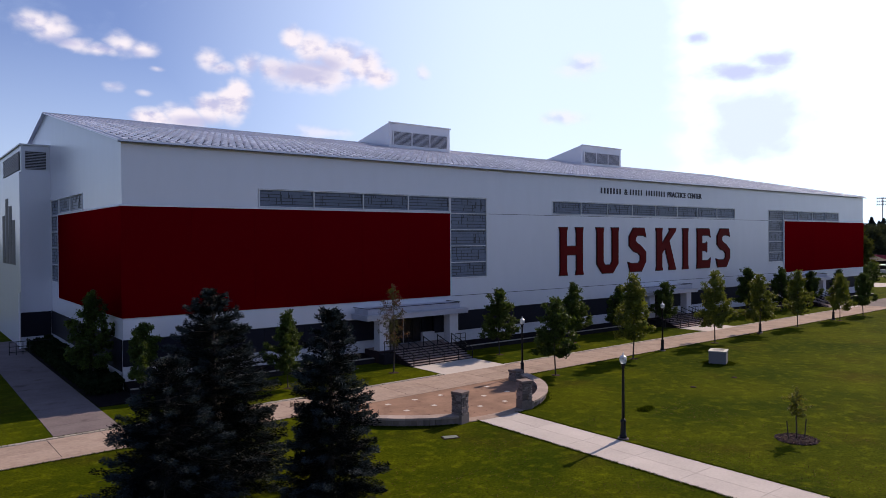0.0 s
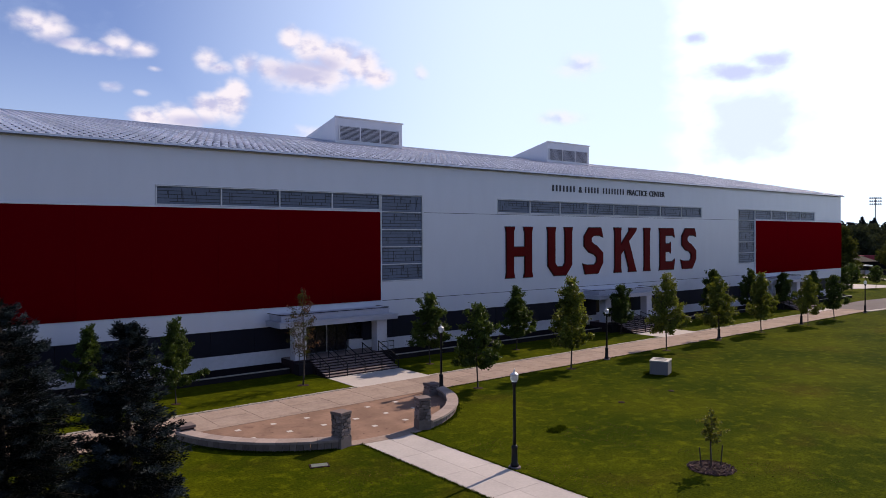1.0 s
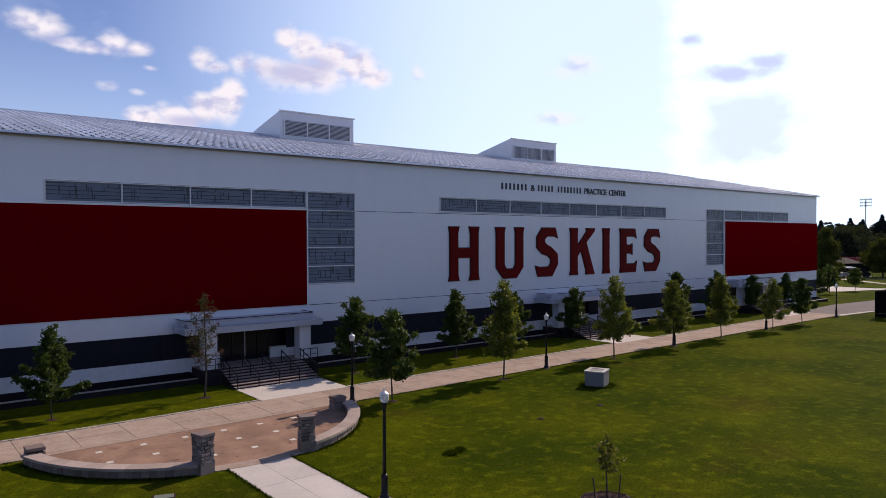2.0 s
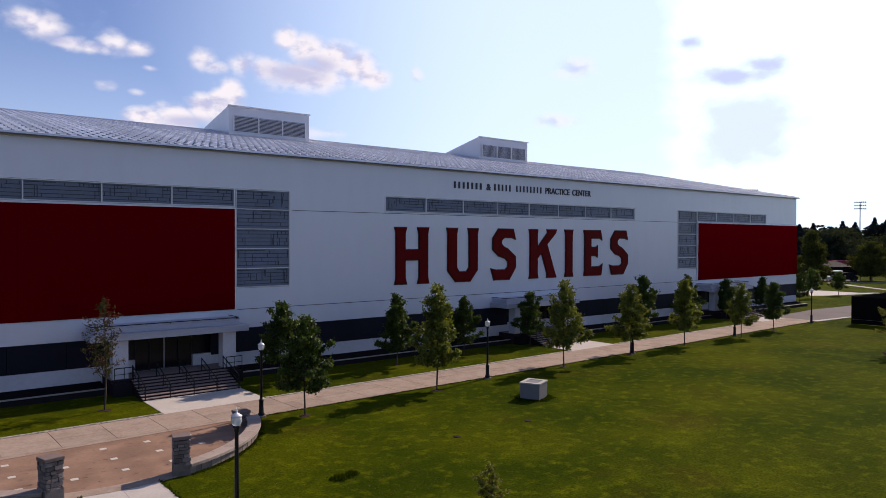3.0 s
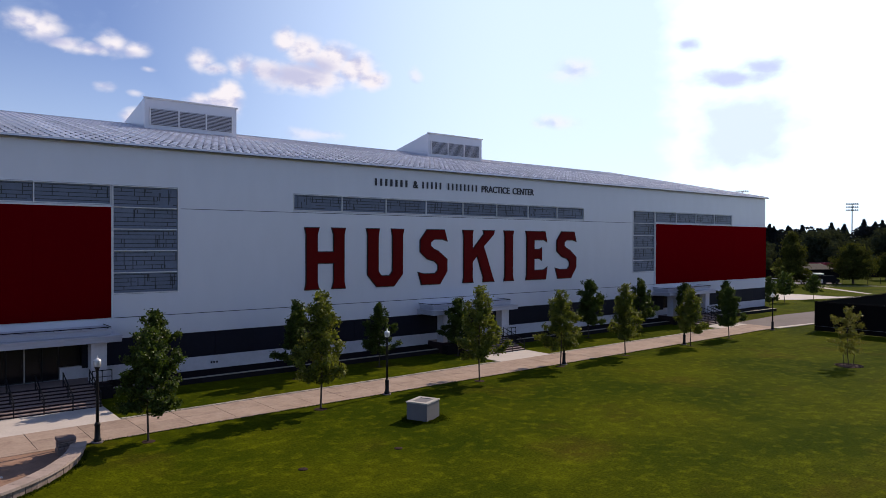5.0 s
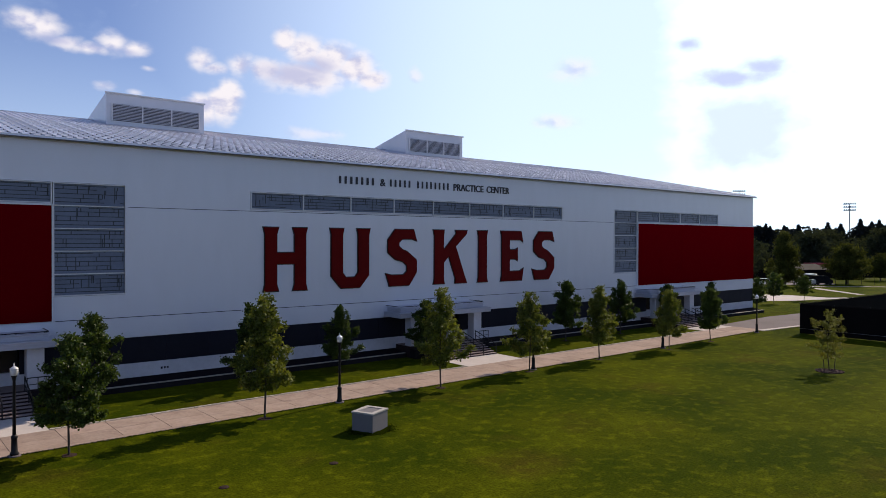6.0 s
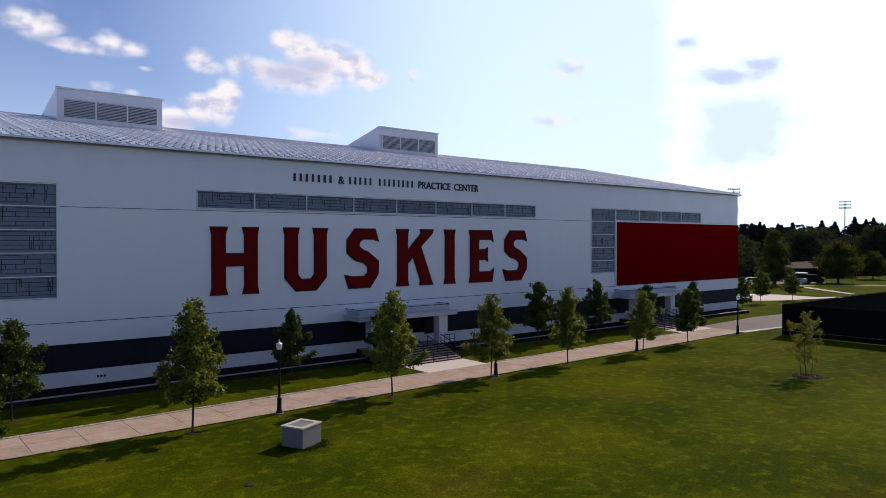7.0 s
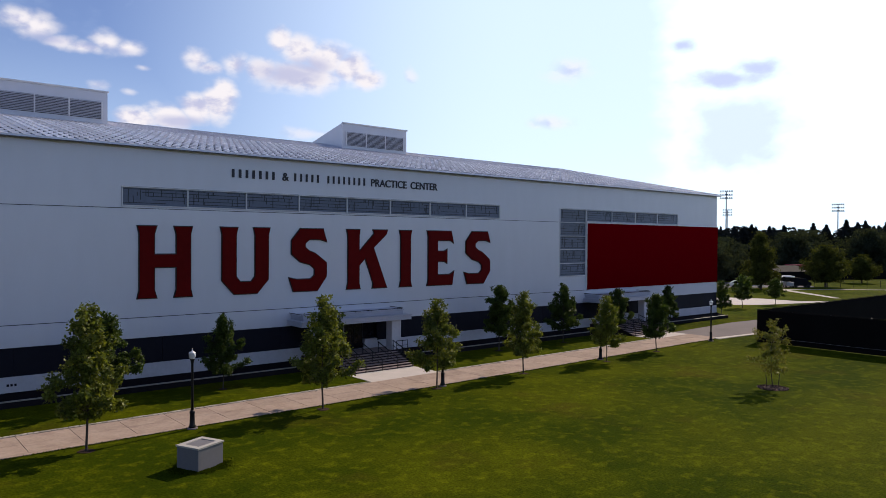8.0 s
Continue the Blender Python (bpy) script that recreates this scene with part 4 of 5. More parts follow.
part("rim", boxed(-0.42, 0.42, -0.27, 0.27, -0.02, 0.025, bevel=0.01), SOIL, cover_box, "dark frame")
part("plate", boxed(-0.35, 0.35, -0.2, 0.2, 0.026, 0.04, bevel=0.005), COVER, cover_box)


# ---- trees ----
def leaves(points, size, rng, stretch=1.6, droop=0.0):
    """A rhombic leaf, turned at random, at each point."""
    n = len(points)
    a = rng.normal(size=(n, 3))
    a[:, 2] -= droop
    a /= np.linalg.norm(a, axis=1)[:, None]
    b = np.cross(a, rng.normal(size=(n, 3)))
    b /= np.linalg.norm(b, axis=1)[:, None]
    s = size * rng.uniform(0.65, 1.3, size=(n, 1))
    quads = np.stack([points - a * s * stretch / 2, points + b * s / 2, points + a * s * stretch / 2, points - b * s / 2], axis=1)
    return quads.reshape(-1, 3), np.arange(4 * n).reshape(-1, 4)


def crown_profile(u, kind):
    """Half width of the crown at the share u of its height."""
    if kind == "oval":
        return math.sin(math.pi * min(1, 0.12 + 0.86 * u)) ** 0.7
    return min(1.0, 0.62 + u * 2.4) * (1 - u) ** 0.8 * 1.12 + 0.06


def broad_tree(name, seed, high, base, wide, kind, leaf, material, label, count=4200, category="tree", boughs=36, group="park trees", trunk=0.05, fluff=0.16):
    """A leaning trunk, boughs that climb outwards by tiers, and leaves gathered along each bough."""
    rng = np.random.default_rng(seed)
    ob = thing(name, 0, 0, 0, label, category, group)
    bm = bmesh.new()
    bend = rng.uniform(-0.12, 0.12, 2)
    tops = [(0, 0, -0.1), (bend[0], bend[1], base), (bend[0] * 0.5, bend[1] * 1.2, high * 0.62), (0, 0, high * 0.97)]
    radii = [trunk * 1.25, trunk, trunk * 0.6, trunk * 0.12]
    for p, q, r0, r1 in zip(tops, tops[1:], radii, radii[1:]):
        tube(bm, p, q, r0, r1, 7)
    if group == "park trees":
        ring = lathe(bmesh.new(), [(0.42, -0.05), (0.38, 0.015), (0.16, 0.04), (0.07, 0.045)], 14)
        for v in ring.verts:
            v.co.xy *= 1 + 0.25 * noise.noise(Vector((v.co.x * 3, v.co.y * 3, seed)))
        part("soil_ring", ring, SOIL, ob, "bare dark soil round the trunk")
    starts, ways, weight = [(0, 0, high * 0.80)], [(0, 0, high * 0.18)], [wide * 0.30]
    for k in range(boughs):
        u = (k + rng.uniform(0, 0.9)) / boughs
        length = crown_profile(u, kind) * wide * rng.choice([0.5, 0.78, 1.0, 1.25], p=[0.18, 0.3, 0.34, 0.18])
        a = k * 2.4 + rng.uniform(-0.5, 0.5)
        climb = (0.25 + 0.5 * u) * length
        z = max(base * 0.97, base + u * (high - base) * 0.95 - climb * 0.8)
        starts.append((0, 0, z)), ways.append((length * math.cos(a), length * math.sin(a), climb)), weight.append(0.25 * wide + length)
        tube(bm, (0, 0, z), (length * 0.85 * math.cos(a), length * 0.85 * math.sin(a), z + climb * 0.85), trunk * 0.34, trunk * 0.07, 5)
    part("trunk", bm, BARK, ob, "grey-brown trunk with thin limbs")
    starts, ways, weight = np.array(starts), np.array(ways), np.array(weight)
    pick = rng.choice(len(starts), count, p=weight / weight.sum())
    f = rng.uniform(0.12, 1.0, (count, 1)) ** 0.7
    clump = rng.normal(size=(len(starts), 5, 3)) * fluff * wide * 0.68
    pts = starts[pick] + ways[pick] * f + clump[pick, (f[:, 0] * 4.99).astype(int)] + rng.normal(size=(count, 3)) * fluff * wide * 0.5
    pts[:, 2] = np.clip(pts[:, 2], base * 0.85, high * 1.02)
    verts, faces = leaves(pts, leaf, rng)
    part("crown", None, None, ob, "crown of small leaves", mesh=raw("crown", verts, faces, material))
    return ob


def scaled(x, y, turn, s, sz=None):
    return pose(x, y, 0, 0, 0, turn) @ Matrix.Diagonal((s, s, sz or s, 1))


def plant(models, rows):
    used = set()
    for k, (which, x, y, s, sz) in enumerate(rows):
        m = scaled(x, y, 67 * k + 10, s, sz)
        if which in used:
            copy_thing(models[which], m)
        else:
            models[which].matrix_basis = m
            used.add(which)


park = [
    broad_tree("linden_tree", 1, 6.6, 1.65, 1.8, "linden", 0.112, LEAF, "young linden with a pyramidal green crown in the grass", 13500, fluff=0.135),
    broad_tree("linden_tree", 2, 6.6, 1.7, 1.75, "linden", 0.112, LEAF_LIGHT, "young lime-green park tree with a narrow crown", 10500, fluff=0.14),
    broad_tree("linden_tree", 3, 6.6, 1.6, 1.8, "linden", 0.116, LEAF, "young dark green tree with a dense crown", 13500, fluff=0.135),
    broad_tree("bare_tree", 4, 6.6, 2.0, 1.15, "oval", 0.07, LEAF_BRONZE, "sparse young tree with bronze leaves on thin grey twigs", 2400, boughs=44),
    broad_tree("linden_tree", 5, 6.6, 1.75, 1.9, "linden", 0.112, LEAF_LIGHT, "young tree with a loose yellow-green crown", 10500, fluff=0.14),
]
NEAR_ROW = [(0, 34.25, 32.95, 0.86, 0.86), (1, 43.95, 33.6, 1.0, 1.02), (4, 56.6, 34.0, 0.95, 0.98), (4, 65.4, 34.4, 0.92, 0.9), (1, 73.8, 34.55, 0.9, 0.9), (4, 83.1, 34.1, 0.8, 0.82), (0, 91.0, 34.65, 0.95, 0.95)]
FAR_ROW = [(0, 9.7, 44.0, 0.85, 0.85), (2, 7.9, 49.5, 0.92, 0.95), (2, 17.7, 41.0, 0.8, 0.8), (3, 25.95, 41.0, 0.95, 0.98), (0, 37.2, 41.9, 1.0, 1.0), (2, 47.05, 42.5, 0.95, 0.87), (2, 54.2, 42.9, 0.80, 0.78), (0, 62.4, 43.2, 0.96, 0.9),
           (0, 80.0, 43.6, 1.16, 1.08), (2, 88.7, 43.6, 0.96, 0.9), (0, 97.6, 43.7, 0.98, 0.9), (0, 108.0, 44.4, 0.85, 0.88), (0, 124.8, 47.2, 0.9, 0.86), (2, 13.6, 43.6, 0.75, 0.75)]
plant(park, NEAR_ROW + FAR_ROW)


def sapling(x, y, high, seed, wide, count):
    """A staked sapling; its ring of mulch lies on the grass."""
    ob = broad_tree("sapling", seed, high, high * (0.44 if high < 3 else 0.24), wide, "oval", 0.07, YOUNG_LEAF, "thin staked sapling with a small light crown", count, boughs=24, group="saplings", trunk=0.03)
    ob.matrix_basis = pose(x, y, 0)
    for a in (0.5, -0.55):
        part("stake", tube(bmesh.new(), (a * 0.85, -a * 0.3, -0.1), (a, -a * 0.4, 0.95), 0.025), BARK, ob, "wooden stake")
    ring = lathe(bmesh.new(), [(0.95, -0.05), (0.9, 0.03), (0.6, 0.09), (0.15, 0.1)], 22)
    for v in ring.verts:
        v.co.xy *= 1 + 0.08 * noise.noise(v.co * 3)
    r = tagged(part("mulch_ring", ring, SOIL), "dark mulch ring round a sapling", "mulch", "mulch rings")
    r.location = (x, y, 0)
    rng = np.random.default_rng(seed)
    a, d = rng.uniform(0, 6.283, 900), 0.98 * np.sqrt(rng.uniform(0, 1, 900))
    chips = np.stack([d * np.cos(a), d * np.sin(a), 0.11 - 0.085 * d + rng.uniform(0, 0.03, 900)], axis=1)
    verts, faces = leaves(chips, 0.055, rng, 2.2)
    part("bark_mulch", None, None, r, "loose bark chips", mesh=raw("bark_mulch", verts, faces, CHIPS))["kind"] = "stuff"


sapling(31.3, 14.85, 2.5, 11, 0.5, 1000)
sapling(83.3, 20.5, 4.6, 12, 1.2, 4600)


def spruce(seed, high, wide, label):
    """Whorls of drooping boughs, each a spray of short needle twigs."""
    rng = np.random.default_rng(seed)
    ob = thing("spruce_tree", 0, 0, 0, label, "spruce", "spruces")
    bm = bmesh.new()
    tube(bm, (0, 0, -0.1), (0, 0, high * 0.97), 0.17, 0.02, 9)
    pts, ways, outer = [], [], []
    levels = int(high * 5.5)
    for k in range(levels):
        u = (k + rng.uniform(0, 0.8)) / levels
        z = 0.35 + u * (high - 0.45)
        reach = wide * (1 - u) ** 0.60 * rng.uniform(0.82, 1.1) * (0.86 if u < 0.08 else 1) + 0.06
        for j in range(int(13 - 6 * u)):
            a = rng.uniform(0, 2 * math.pi)
            length = reach * rng.uniform(0.72, 1.1)
            droop = 0.30 * length * (1 - u) - 0.25 * length * u
            tip = np.array([length * math.cos(a), length * math.sin(a), -droop])
            side = np.array([-math.sin(a), math.cos(a), 0])
            if j % 3 == 0:
                tube(bm, (0, 0, z), tuple(np.array([0, 0, z]) + tip * 0.95), 0.03, 0.008, 4)
            for f in np.linspace(0.22, 1.0, max(4, int(length * 6.5))):
                for s in (-1, 0, 1):
                    off = side * s * 0.32 * length * (1.12 - f) * rng.uniform(0.3, 1.0)
                    rise = 0.16 * length * f * f
                    pts.append(np.array([0, 0, z + rise]) + tip * f + off)
                    ways.append(tip / max(0.1, length) + side * s * 0.8 + np.array([0, 0, 0.25]))
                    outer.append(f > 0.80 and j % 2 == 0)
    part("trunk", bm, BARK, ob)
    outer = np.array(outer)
    # outer needles take the lit tone, inner ones the dark of the shaded boughs
    for name, label, pick, material, many in (("inner_foliage", "dense dark needle boughs", ~outer, NEEDLE, 11), ("young_growth", "blue-grey young needle growth with a lit tone in its colour", outer, NEEDLE_TIP, 20)):
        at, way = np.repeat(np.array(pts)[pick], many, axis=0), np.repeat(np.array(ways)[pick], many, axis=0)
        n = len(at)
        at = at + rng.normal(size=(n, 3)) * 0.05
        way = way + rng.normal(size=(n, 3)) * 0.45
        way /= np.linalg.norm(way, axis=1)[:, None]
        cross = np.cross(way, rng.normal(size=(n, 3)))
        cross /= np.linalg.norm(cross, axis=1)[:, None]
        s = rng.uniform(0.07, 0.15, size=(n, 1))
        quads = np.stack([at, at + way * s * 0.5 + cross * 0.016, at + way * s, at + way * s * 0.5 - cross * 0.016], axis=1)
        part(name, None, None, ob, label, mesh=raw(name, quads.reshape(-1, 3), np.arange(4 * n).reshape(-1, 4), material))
    return ob


spruce(21, 7.75, 3.1, "tall dense blue-green spruce on the lawn").matrix_basis = pose(7.35, 26.0, 0)
spruce(22, 7.15, 2.0, "slim dark green spruce beside a taller one").matrix_basis = pose(10.25, 22.0, 0)
spruce(23, 5.6, 2.7, "shorter dark spruce in front of a taller one").matrix_basis = pose(5.0, 24.0, 0)

railing = thing("walk_railing", 7.1, 68.0, 0, "black iron railing panels beside the end walk", "railing")
for k in range(8):
    x = -1.75 + 0.5 * k
    part("post", tube(bmesh.new(), (x, 0, -0.1), (x, 0, 1.15), 0.03), IRON, railing)
for z in (0.25, 0.7, 1.12):
    part("rail", tube(bmesh.new(), (-1.75, 0, z), (1.75, 0, z), 0.03), IRON, railing)

# hedge and shrubs at the end wall
rng = np.random.default_rng(5)
pts = np.stack([rng.uniform(7.0, 9.05, 16000), rng.uniform(46.2, 71.0, 16000), 1.15 * rng.uniform(0, 1, 16000) ** 0.5], axis=1)
pts[:, 2] *= 0.8 + 0.3 * np.sin(pts[:, 1] * 1.9) * np.sin(pts[:, 0] * 3.1)
verts, faces = leaves(pts, 0.16, rng)
hedge = tagged(part("hedge", None, None, mesh=raw("hedge", verts, faces, FAR_LEAF)), "dark clipped hedge along the end wall", "hedge", kind="stuff")

# ---- beyond the hall ----
def flat_patch(name, outline, z, material, label, category):
    tagged(part(name, prism(bmesh.new(), outline, "z", -0.1, z), material), label, category, kind="structure")


flat_patch("service_road", [(103.0, 36.2), (112, 35.2), (135, 34.4), (240, 36), (240, 42.5), (135, 41.0), (118, 42.3), (104, 41.3)], 0.012, ASPHALT, "grey asphalt service road past the hall", "road")
flat_patch("road_kerb", [(103.0, 35.3), (112, 34.6), (112, 35.1), (103.0, 36.1)], 0.06, PALE_CONCRETE, "pale concrete kerb strip of the road", "kerb")
flat_patch("cross_walk", [(126.5, 62), (133, 58.6), (141.1, 55.5), (146.0, 52.0), (154.5, 49.6), (160, 47.5), (162, 48.6), (157.9, 51.2), (158.3, 58.0), (155.3, 63.2), (148, 68), (130, 76)], 0.014, PALE_CONCRETE, "broad pale concrete walk across the far lawn", "walkway")
flat_patch("far_walk", [(184.6, 67.8), (169.8, 50.6), (171.0, 49.9), (186.4, 66.6), (197.4, 58.7), (213, 42.0), (214.2, 42.6), (197.8, 60.2), (186.4, 68.6)], 0.014, KERB, "narrow pale path across the far lawn", "walkway")
flat_patch("parking_lot", [(178, 77), (192, 72), (199, 66.5), (203, 68), (222, 83), (200, 90)], 0.016, ASPHALT, "grey asphalt parking strip", "parking lot")

fence = thing("screen_fence", 104.2, 32.0, 0, "tall fence hung with black windscreen cloth", "fence")
for k in range(8):
    a = -3.4 * k
    part("screen", boxed(-0.02, 0.02, a - 3.405, a, 0.05, 3.15), SCREEN, fence, "black windscreen cloth")
    part("post", tube(bmesh.new(), (0.06, a, -0.1), (0.06, a, 3.25), 0.05), IRON, fence)
    part("top_rail", tube(bmesh.new(), (0.06, a - 3.4, 3.2), (0.06, a, 3.2), 0.03), SCREEN, fence)
    part("bottom_wire", tube(bmesh.new(), (-0.03, a - 3.4, 0.55), (-0.03, a, 0.55), 0.010, sides=6), POLE, fence, "pale wire across the cloth")
for k in range(14):
    a = 3.4 * k
    part("screen", boxed(a, a + 3.405, -0.02, 0.02, 0.05, 3.15), SCREEN, fence, "black windscreen cloth")
    part("post", tube(bmesh.new(), (a + 3.4, 0.06, -0.1), (a + 3.4, 0.06, 3.25), 0.05), IRON, fence)
    part("top_rail", tube(bmesh.new(), (a, 0.06, 3.2), (a + 3.4, 0.06, 3.2), 0.03), SCREEN, fence)

broad_tree("shade_tree", 31, 12.0, 1.2, 4.0, "linden", 0.26, OLIVE_LEAF, "tall olive-green tree beyond the hall", 15000, group="far trees", trunk=0.22, boughs=70).matrix_basis = pose(182.8, 70.4, 0)
round_tree = broad_tree("shade_tree", 32, 11.5, 1.0, 6.0, "oval", 0.36, DOME_LEAF, "broad round dark green tree far behind", 16000, group="far trees", trunk=0.3, boughs=80)
round_tree.matrix_basis = pose(253, 95.6, 0) @ Matrix.Diagonal((1.12, 1.12, 1.12, 1))
for x, y, turn, s in ((204.5, 92.5, 40, 0.80), (198.0, 91.0, 130, 0.72), (212.5, 95.0, 250, 0.86), (263, 95, 90, 1.05), (282, 84, 190, 1.1), (300, 80, 20, 1.0)):
    copy_thing(round_tree, scaled(x, y, turn, s))
mid_tree = broad_tree("shade_tree", 33, 9.2, 1.4, 4.6, "oval", 0.26, OLIVE_LEAF, "round olive-green tree on the far lawn", 15000, group="far trees", trunk=0.22, boughs=70)
mid_tree.matrix_basis = pose(203, 65.5, 0)
copy_thing(mid_tree, scaled(227, 66.7, 50, 0.75))
young = broad_tree("young_tree", 34, 5.0, 1.5, 1.5, "oval", 0.2, LEAF, "small round young tree by the road", 2600, group="roadside trees", boughs=34)
young.matrix_basis = pose(138.3, 51.2, 0)
copy_thing(young, scaled(148.3, 51.0, 80, 0.85))

# dark woods on the horizon
rng = np.random.default_rng(77)
pts = []
for k in range(260):
    az, d = radians(rng.uniform(2, 40)), rng.uniform(330, 470)
    x, y, h = 36 + d * math.cos(az), d * math.sin(az), rng.uniform(14.0, 18.5)
    conifer = rng.random() < 0.6
    h = h * 1.06 if conifer else h * 0.97
    m = 1000
    u = rng.uniform(0, 1, m) ** 1.15
    r = (7.4 * (1 - u) ** 0.95 + 0.1 if conifer else 8.0 * np.sin(np.pi * (0.1 + 0.86 * u)) ** 0.6) * np.sqrt(rng.uniform(0.15, 1, m))
    a = rng.uniform(0, 2 * math.pi, m)
    pts.append(np.stack([x + r * np.cos(a), y + r * np.sin(a), 0.3 + u * h], axis=1))
verts, faces = leaves(np.concatenate(pts), 0.80, rng, 1.5)
tagged(part("far_woods", None, None, mesh=raw("far_woods", verts, faces, WOOD_LEAF)), "dark wood of conifers and round trees on the horizon", "woods", kind="stuff")


def floodlight(x, y, high):
    ob = thing("floodlight_mast", x, y, 0, "tall stadium floodlight mast with rows of lamps", "floodlight", "stadium masts")
    part("mast", tube(bmesh.new(), (0, 0, -0.2), (0, 0, high), 0.45, 0.25), POLE, ob)
    for z in (high - 0.4, high - 2.4, high - 4.4):
        part("crossbar", boxed(-3.6, 3.6, -0.1, 0.1, z - 0.12, z + 0.12), POLE, ob)
        for k in range(6):
            part("lamp_head", boxed(-3.3 + 1.2 * k, -2.7 + 1.2 * k, -0.5, 0.2, z + 0.1, z + 0.9), POLE, ob)
    ob.rotation_euler.z = radians(-60)


floodlight(509, 182, 34.5)
floodlight(424, 210, 40.0)
floodlight(560, 283.2, 36.0)


def car(x, y, turn, paint, label):
    ob = thing("parked_car", x, y, 0, label, "car", "parked cars", turn=turn)
    body = prism(bmesh.new(), [(-2.2, 0.35), (2.2, 0.35), (2.25, 0.75), (1.3, 0.95), (0.7, 1.5), (-1.3, 1.52), (-2.1, 1.0)], "y", -0.85, 0.85)
    bmesh.ops.bevel(body, geom=body.edges[:], offset=0.06, segments=2, affect="EDGES")
    part("body", body, paint, ob)
    for s in (-0.862, 0.822):
        part("side_window", prism(bmesh.new(), [(-1.7, 1.02), (1.05, 1.0), (0.62, 1.42), (-1.25, 1.44)], "y", s, s + 0.04), DARK_GLASS, ob)
    for a in (-1.35, 1.4):
        for s in (-0.88, 0.68):
            part("wheel", tube(bmesh.new(), (a, s, 0.33), (a, s + 0.2, 0.33), 0.33, sides=14), IRON, ob)


def cart(x, y, turn):
    """A boxy utility cart with a rounded white roof on four posts."""
    ob = thing("utility_cart", x, y, 0, "grey utility cart with a rounded white roof", "cart", "utility carts", turn=turn)
    part("body", boxed(-1.5, 1.5, -0.8, 0.8, 0.35, 1.25, bevel=0.12), POLE, ob)
    part("roof", boxed(-1.6, 1.6, -0.95, 0.95, 2.3, 2.6, bevel=0.13), CAR_WHITE, ob, "rounded white roof")
    part("windscreen", boxed(1.1, 1.14, -0.75, 0.75, 1.25, 2.3), DARK_GLASS, ob)
    for a in (-1.4, 1.35):
        for s in (-0.72, 0.72):
            part("post", tube(bmesh.new(), (a, s, 1.2), (a, s, 2.32), 0.05), IRON, ob)
            part("wheel", tube(bmesh.new(), (a * 0.75, s - 0.1, 0.32), (a * 0.75, s + 0.1, 0.32), 0.32, sides=14), IRON, ob)


cart(192.2, 71.5, 40)
cart(194.4, 69.9, 40)
car(187.0, 74.2, -55, CAR_WHITE, "white parked car beyond the far lawn")
car(184.6, 75.9, -55, CAR_WHITE, "white parked car beyond the far lawn")
van = thing("parked_van", 197.0, 68.4, 0, "black parked van beside the utility carts", "van", "parked cars", turn=-45)
bm = prism(bmesh.new(), [(-2.0, 0.4), (2.0, 0.4), (2.05, 1.1), (1.5, 1.3), (0.95, 2.05), (-1.95, 2.1)], "y", -0.95, 0.95)
bmesh.ops.bevel(bm, geom=bm.edges[:], offset=0.08, segments=2, affect="EDGES")
part("body", bm, CAR_DARK, van)
for a in (-1.3, 1.35):
    for s in (-0.98, 0.78):
        part("wheel", tube(bmesh.new(), (a, s, 0.36), (a, s + 0.2, 0.36), 0.36, sides=14), IRON, van)

far_fence = thing("field_fence", 205.0, 90.9, 0, "long dark screened fence of the far sports field", "fence", turn=-23.5)
for k in range(27):
    part("screen", boxed(3.4 * k, 3.4 * k + 3.38, -0.03, 0.03, 0.05, 2.35), SCREEN, far_fence, "black windscreen cloth")
    part("post", tube(bmesh.new(), (3.4 * k, 0.08, -0.1), (3.4 * k, 0.08, 2.45), 0.05, sides=6), IRON, far_fence)
low_fence = thing("lawn_fence", 199.5, 66.5, 0, "thin wire fence on dark posts across the far lawn", "fence", turn=-38)
for k in range(14):
    part("post", tube(bmesh.new(), (3.0 * k, 0, -0.1), (3.0 * k, 0, 1.5), 0.05, sides=6), IRON, low_fence)
part("top_wire", tube(bmesh.new(), (0, 0, 1.45), (39, 0, 1.45), 0.02, sides=5), IRON, low_fence)
dugout = thing("field_shelter", 230.5, 85.8, 0, "low dark field shelter with a pitched sheet roof", "shelter", turn=-23.5)
part("wall", boxed(-5.2, 5.2, -1.5, 3.5, 0, 1.95), DARK, dugout)
part("roof", prism(bmesh.new(), [(-2.2, 1.96), (4.0, 3.5), (4.0, 3.65), (-2.2, 2.15)], "x", -5.7, 5.7), RETAIN, dugout, "weathered dark sheet roof")
shed = thing("far_building", 246, 90.3, 0, "low dark red brick building beyond the sports field", "building", turn=-23.5)
part("wall", boxed(-2.8, 2.8, -2, 2, 0, 3.5), BRICK, shed)
part("roof", boxed(-3, 3, -2.2, 2.2, 3.502, 3.65), BRICK, shed)


# ---- untidy edges: grass over the kerbs, dry leaves and weeds in the lawn ----
def blades(points, high, rng):
    n = len(points)
    a = rng.uniform(0, 6.283, n)
    side = np.stack([np.cos(a), np.sin(a), np.zeros(n)], axis=1) * rng.uniform(0.012, 0.03, (n, 1))
    tip = np.stack([rng.normal(size=n) * 0.04, rng.normal(size=n) * 0.04, high * rng.uniform(0.5, 1.2, n)], axis=1)
    tris = np.stack([points - side, points + side, points + tip], axis=1)
    return tris.reshape(-1, 3), np.arange(3 * n).reshape(-1, 3)


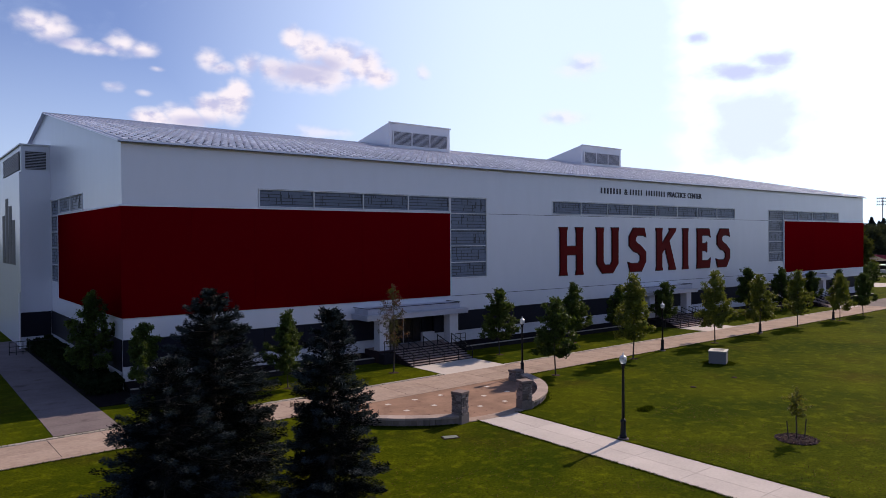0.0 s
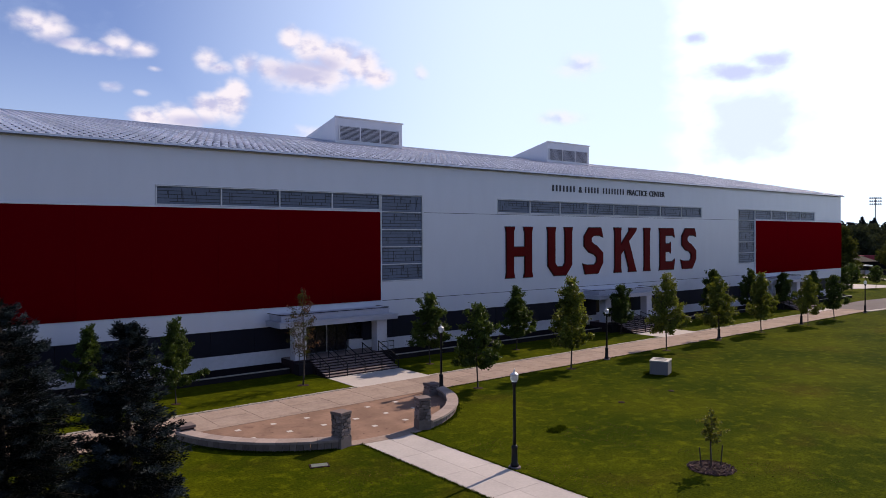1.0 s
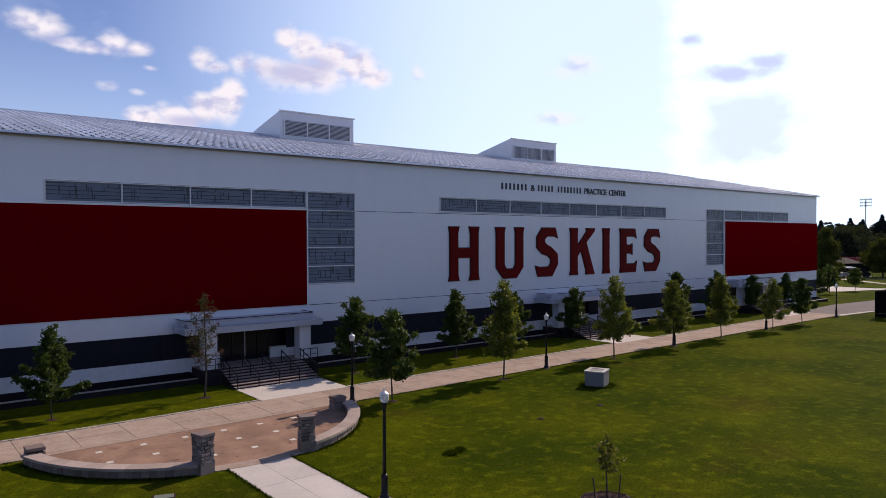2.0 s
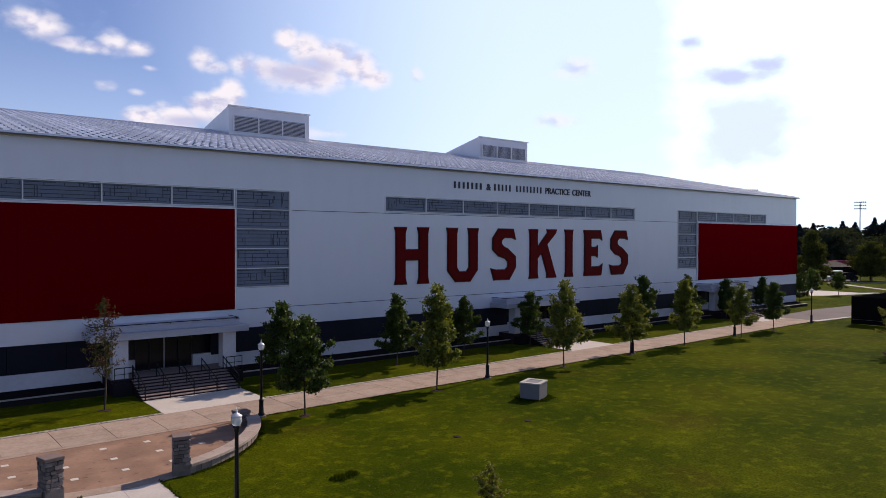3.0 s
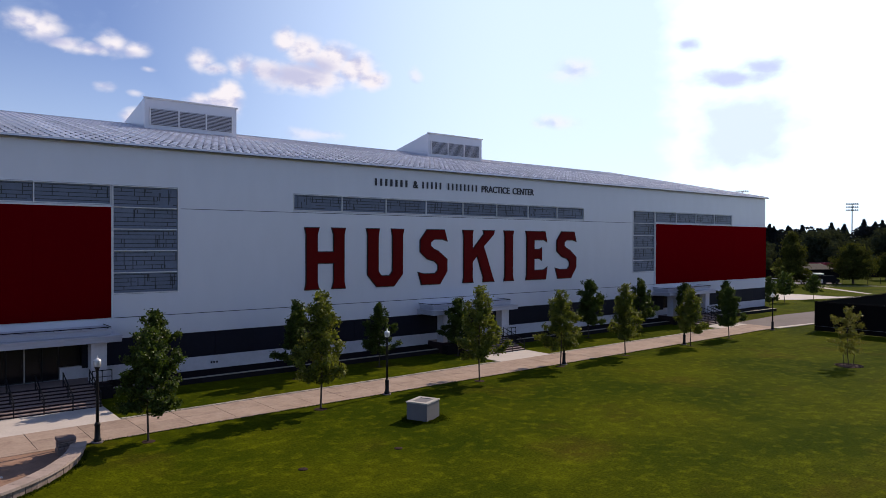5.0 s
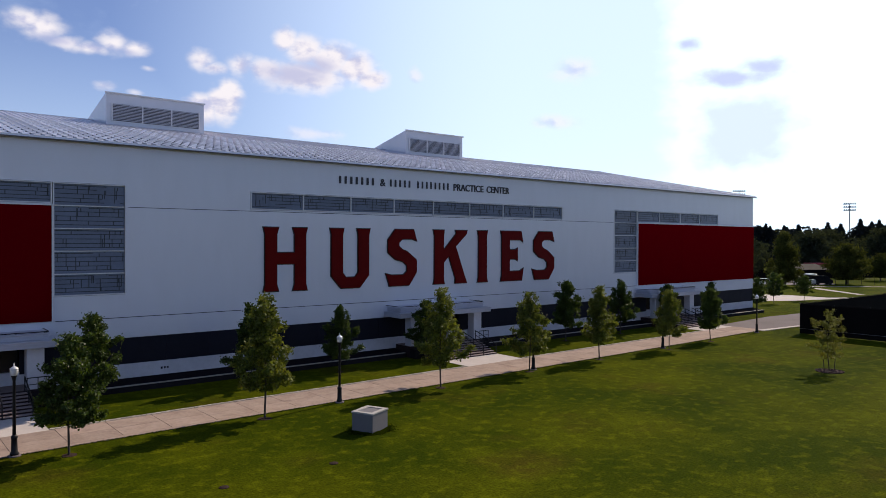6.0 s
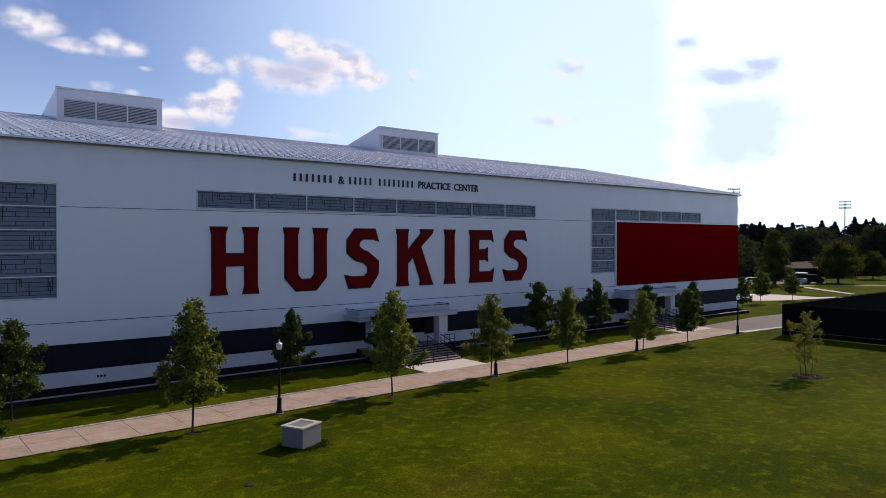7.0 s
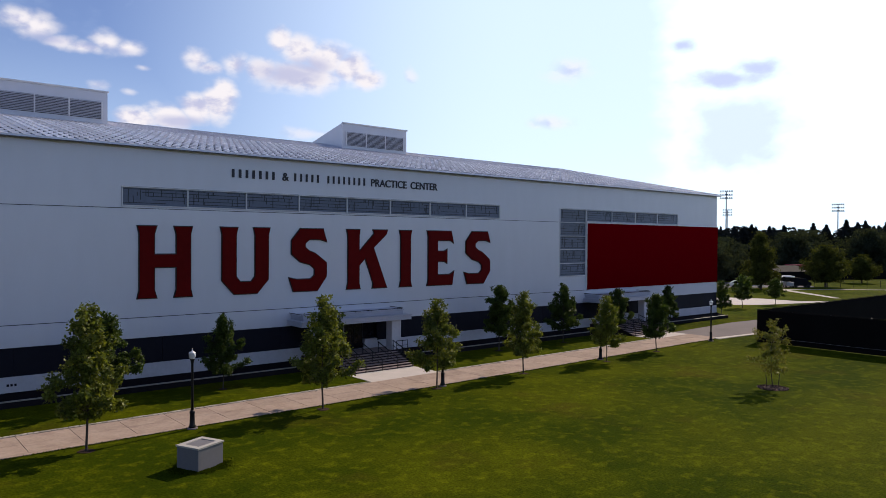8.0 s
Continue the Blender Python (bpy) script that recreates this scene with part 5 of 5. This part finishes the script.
rng = np.random.default_rng(91)
tufts = []
turn = radians(PATH_TURN)
for off, count in ((-2.14, 9000), (1.95, 5000)):
    u = rng.uniform(-20, 100, count)
    v = off + np.sign(off) * rng.exponential(0.05, count) - np.sign(off) * rng.uniform(0, 0.05, count)
    keep = ~((off < 0) & (np.abs(u + 3.0 - PX) < 8.5))
    for c in CENTRES:
        keep &= ~((off > 0) & (np.abs(u + 3.0 - c) < 3.15))
    u, v = u[keep], v[keep]
    tufts.append(np.stack([PATH_AT[0] + u * math.cos(turn) - v * math.sin(turn), PATH_AT[1] + u * math.sin(turn) + v * math.cos(turn), np.zeros(len(u))], axis=1))
for x, s in ((21.87, -1), (24.73, 1)):
    m = 3500
    tufts.append(np.stack([x + s * (rng.exponential(0.05, m) - 0.03), rng.uniform(2, 27.2, m), np.zeros(m)], axis=1))
for a0, a1 in ((192, 250), (288, 347)):
    m = 2500
    a, d = np.radians(rng.uniform(a0, a1, m)), PR - 0.05 + rng.exponential(0.06, m)
    tufts.append(np.stack([PX + d * np.cos(a), PY + d * np.sin(a), np.zeros(m)], axis=1))
m = 5200
a, d = rng.uniform(0, 6.283, m), 0.60 + rng.exponential(0.07, m)
near_box = np.stack([47.25 + 1.35 * d * np.cos(a), 28.2 + 1.25 * d * np.sin(a), np.zeros(m)], axis=1)
tufts.append(near_box)
for k in range(3):
    tufts.append(near_box + rng.normal(size=near_box.shape) * (0.05, 0.05, 0))
verts, faces = blades(np.concatenate(tufts), 0.075, rng)
tagged(part("grass_fringe", None, None, mesh=raw("grass_fringe", verts, faces, BLADE)), "ragged grass along the edges of the paving", "grass", kind="stuff")

m = 9000
pts = np.stack([rng.uniform(8, 34, m), rng.uniform(8, 24, m), rng.uniform(0.01, 0.04, m)], axis=1)
patch = np.array([noise.noise(Vector((p[0] * 0.22, p[1] * 0.22, 3.0))) for p in pts])
on_lawn = (np.abs(pts[:, 0] - 23.3) > 1.6) & ((pts[:, 0] - PX) ** 2 + (pts[:, 1] - PY) ** 2 > 75)
pts = pts[(patch > -0.05) & on_lawn]
verts, faces = leaves(pts, 0.036, rng, 1.4)
tagged(part("leaf_litter", None, None, mesh=raw("leaf_litter", verts, faces, DRY)), "scattered small dry leaves in the lawn", "leaf litter", kind="stuff")


WEEDS = [(30.55, 22.9, 0.5), (31.1, 23.0, 0.3)]


def weed(x, y, wide, seed):
    g = np.random.default_rng(seed)
    pts = np.stack([g.normal(size=420) * wide * 0.4, g.normal(size=420) * wide * 0.3, np.zeros(420)], axis=1)
    verts, faces = blades(pts, 0.17, g)
    ob = tagged(part("weed_clump", None, None, mesh=raw("weed_clump", verts, faces, BLADE)), "small dark weed clump in the lawn", "weed", "weeds", "stuff")
    ob.location = (x, y, 0)


for k, (x, y, w) in enumerate(WEEDS):
    weed(x, y, w, 200 + k)

for x, y in ((38.1, 24.6), (43.0, 24.55)):
    head = thing("sprinkler_head", x, y, 0, "round brown sprinkler cover sunk in the lawn", "sprinkler", "sprinklers")
    part("cover", lathe(bmesh.new(), [(0.2, -0.05), (0.2, 0.02), (0.12, 0.045), (0.03, 0.05)], 12), SOIL, head)
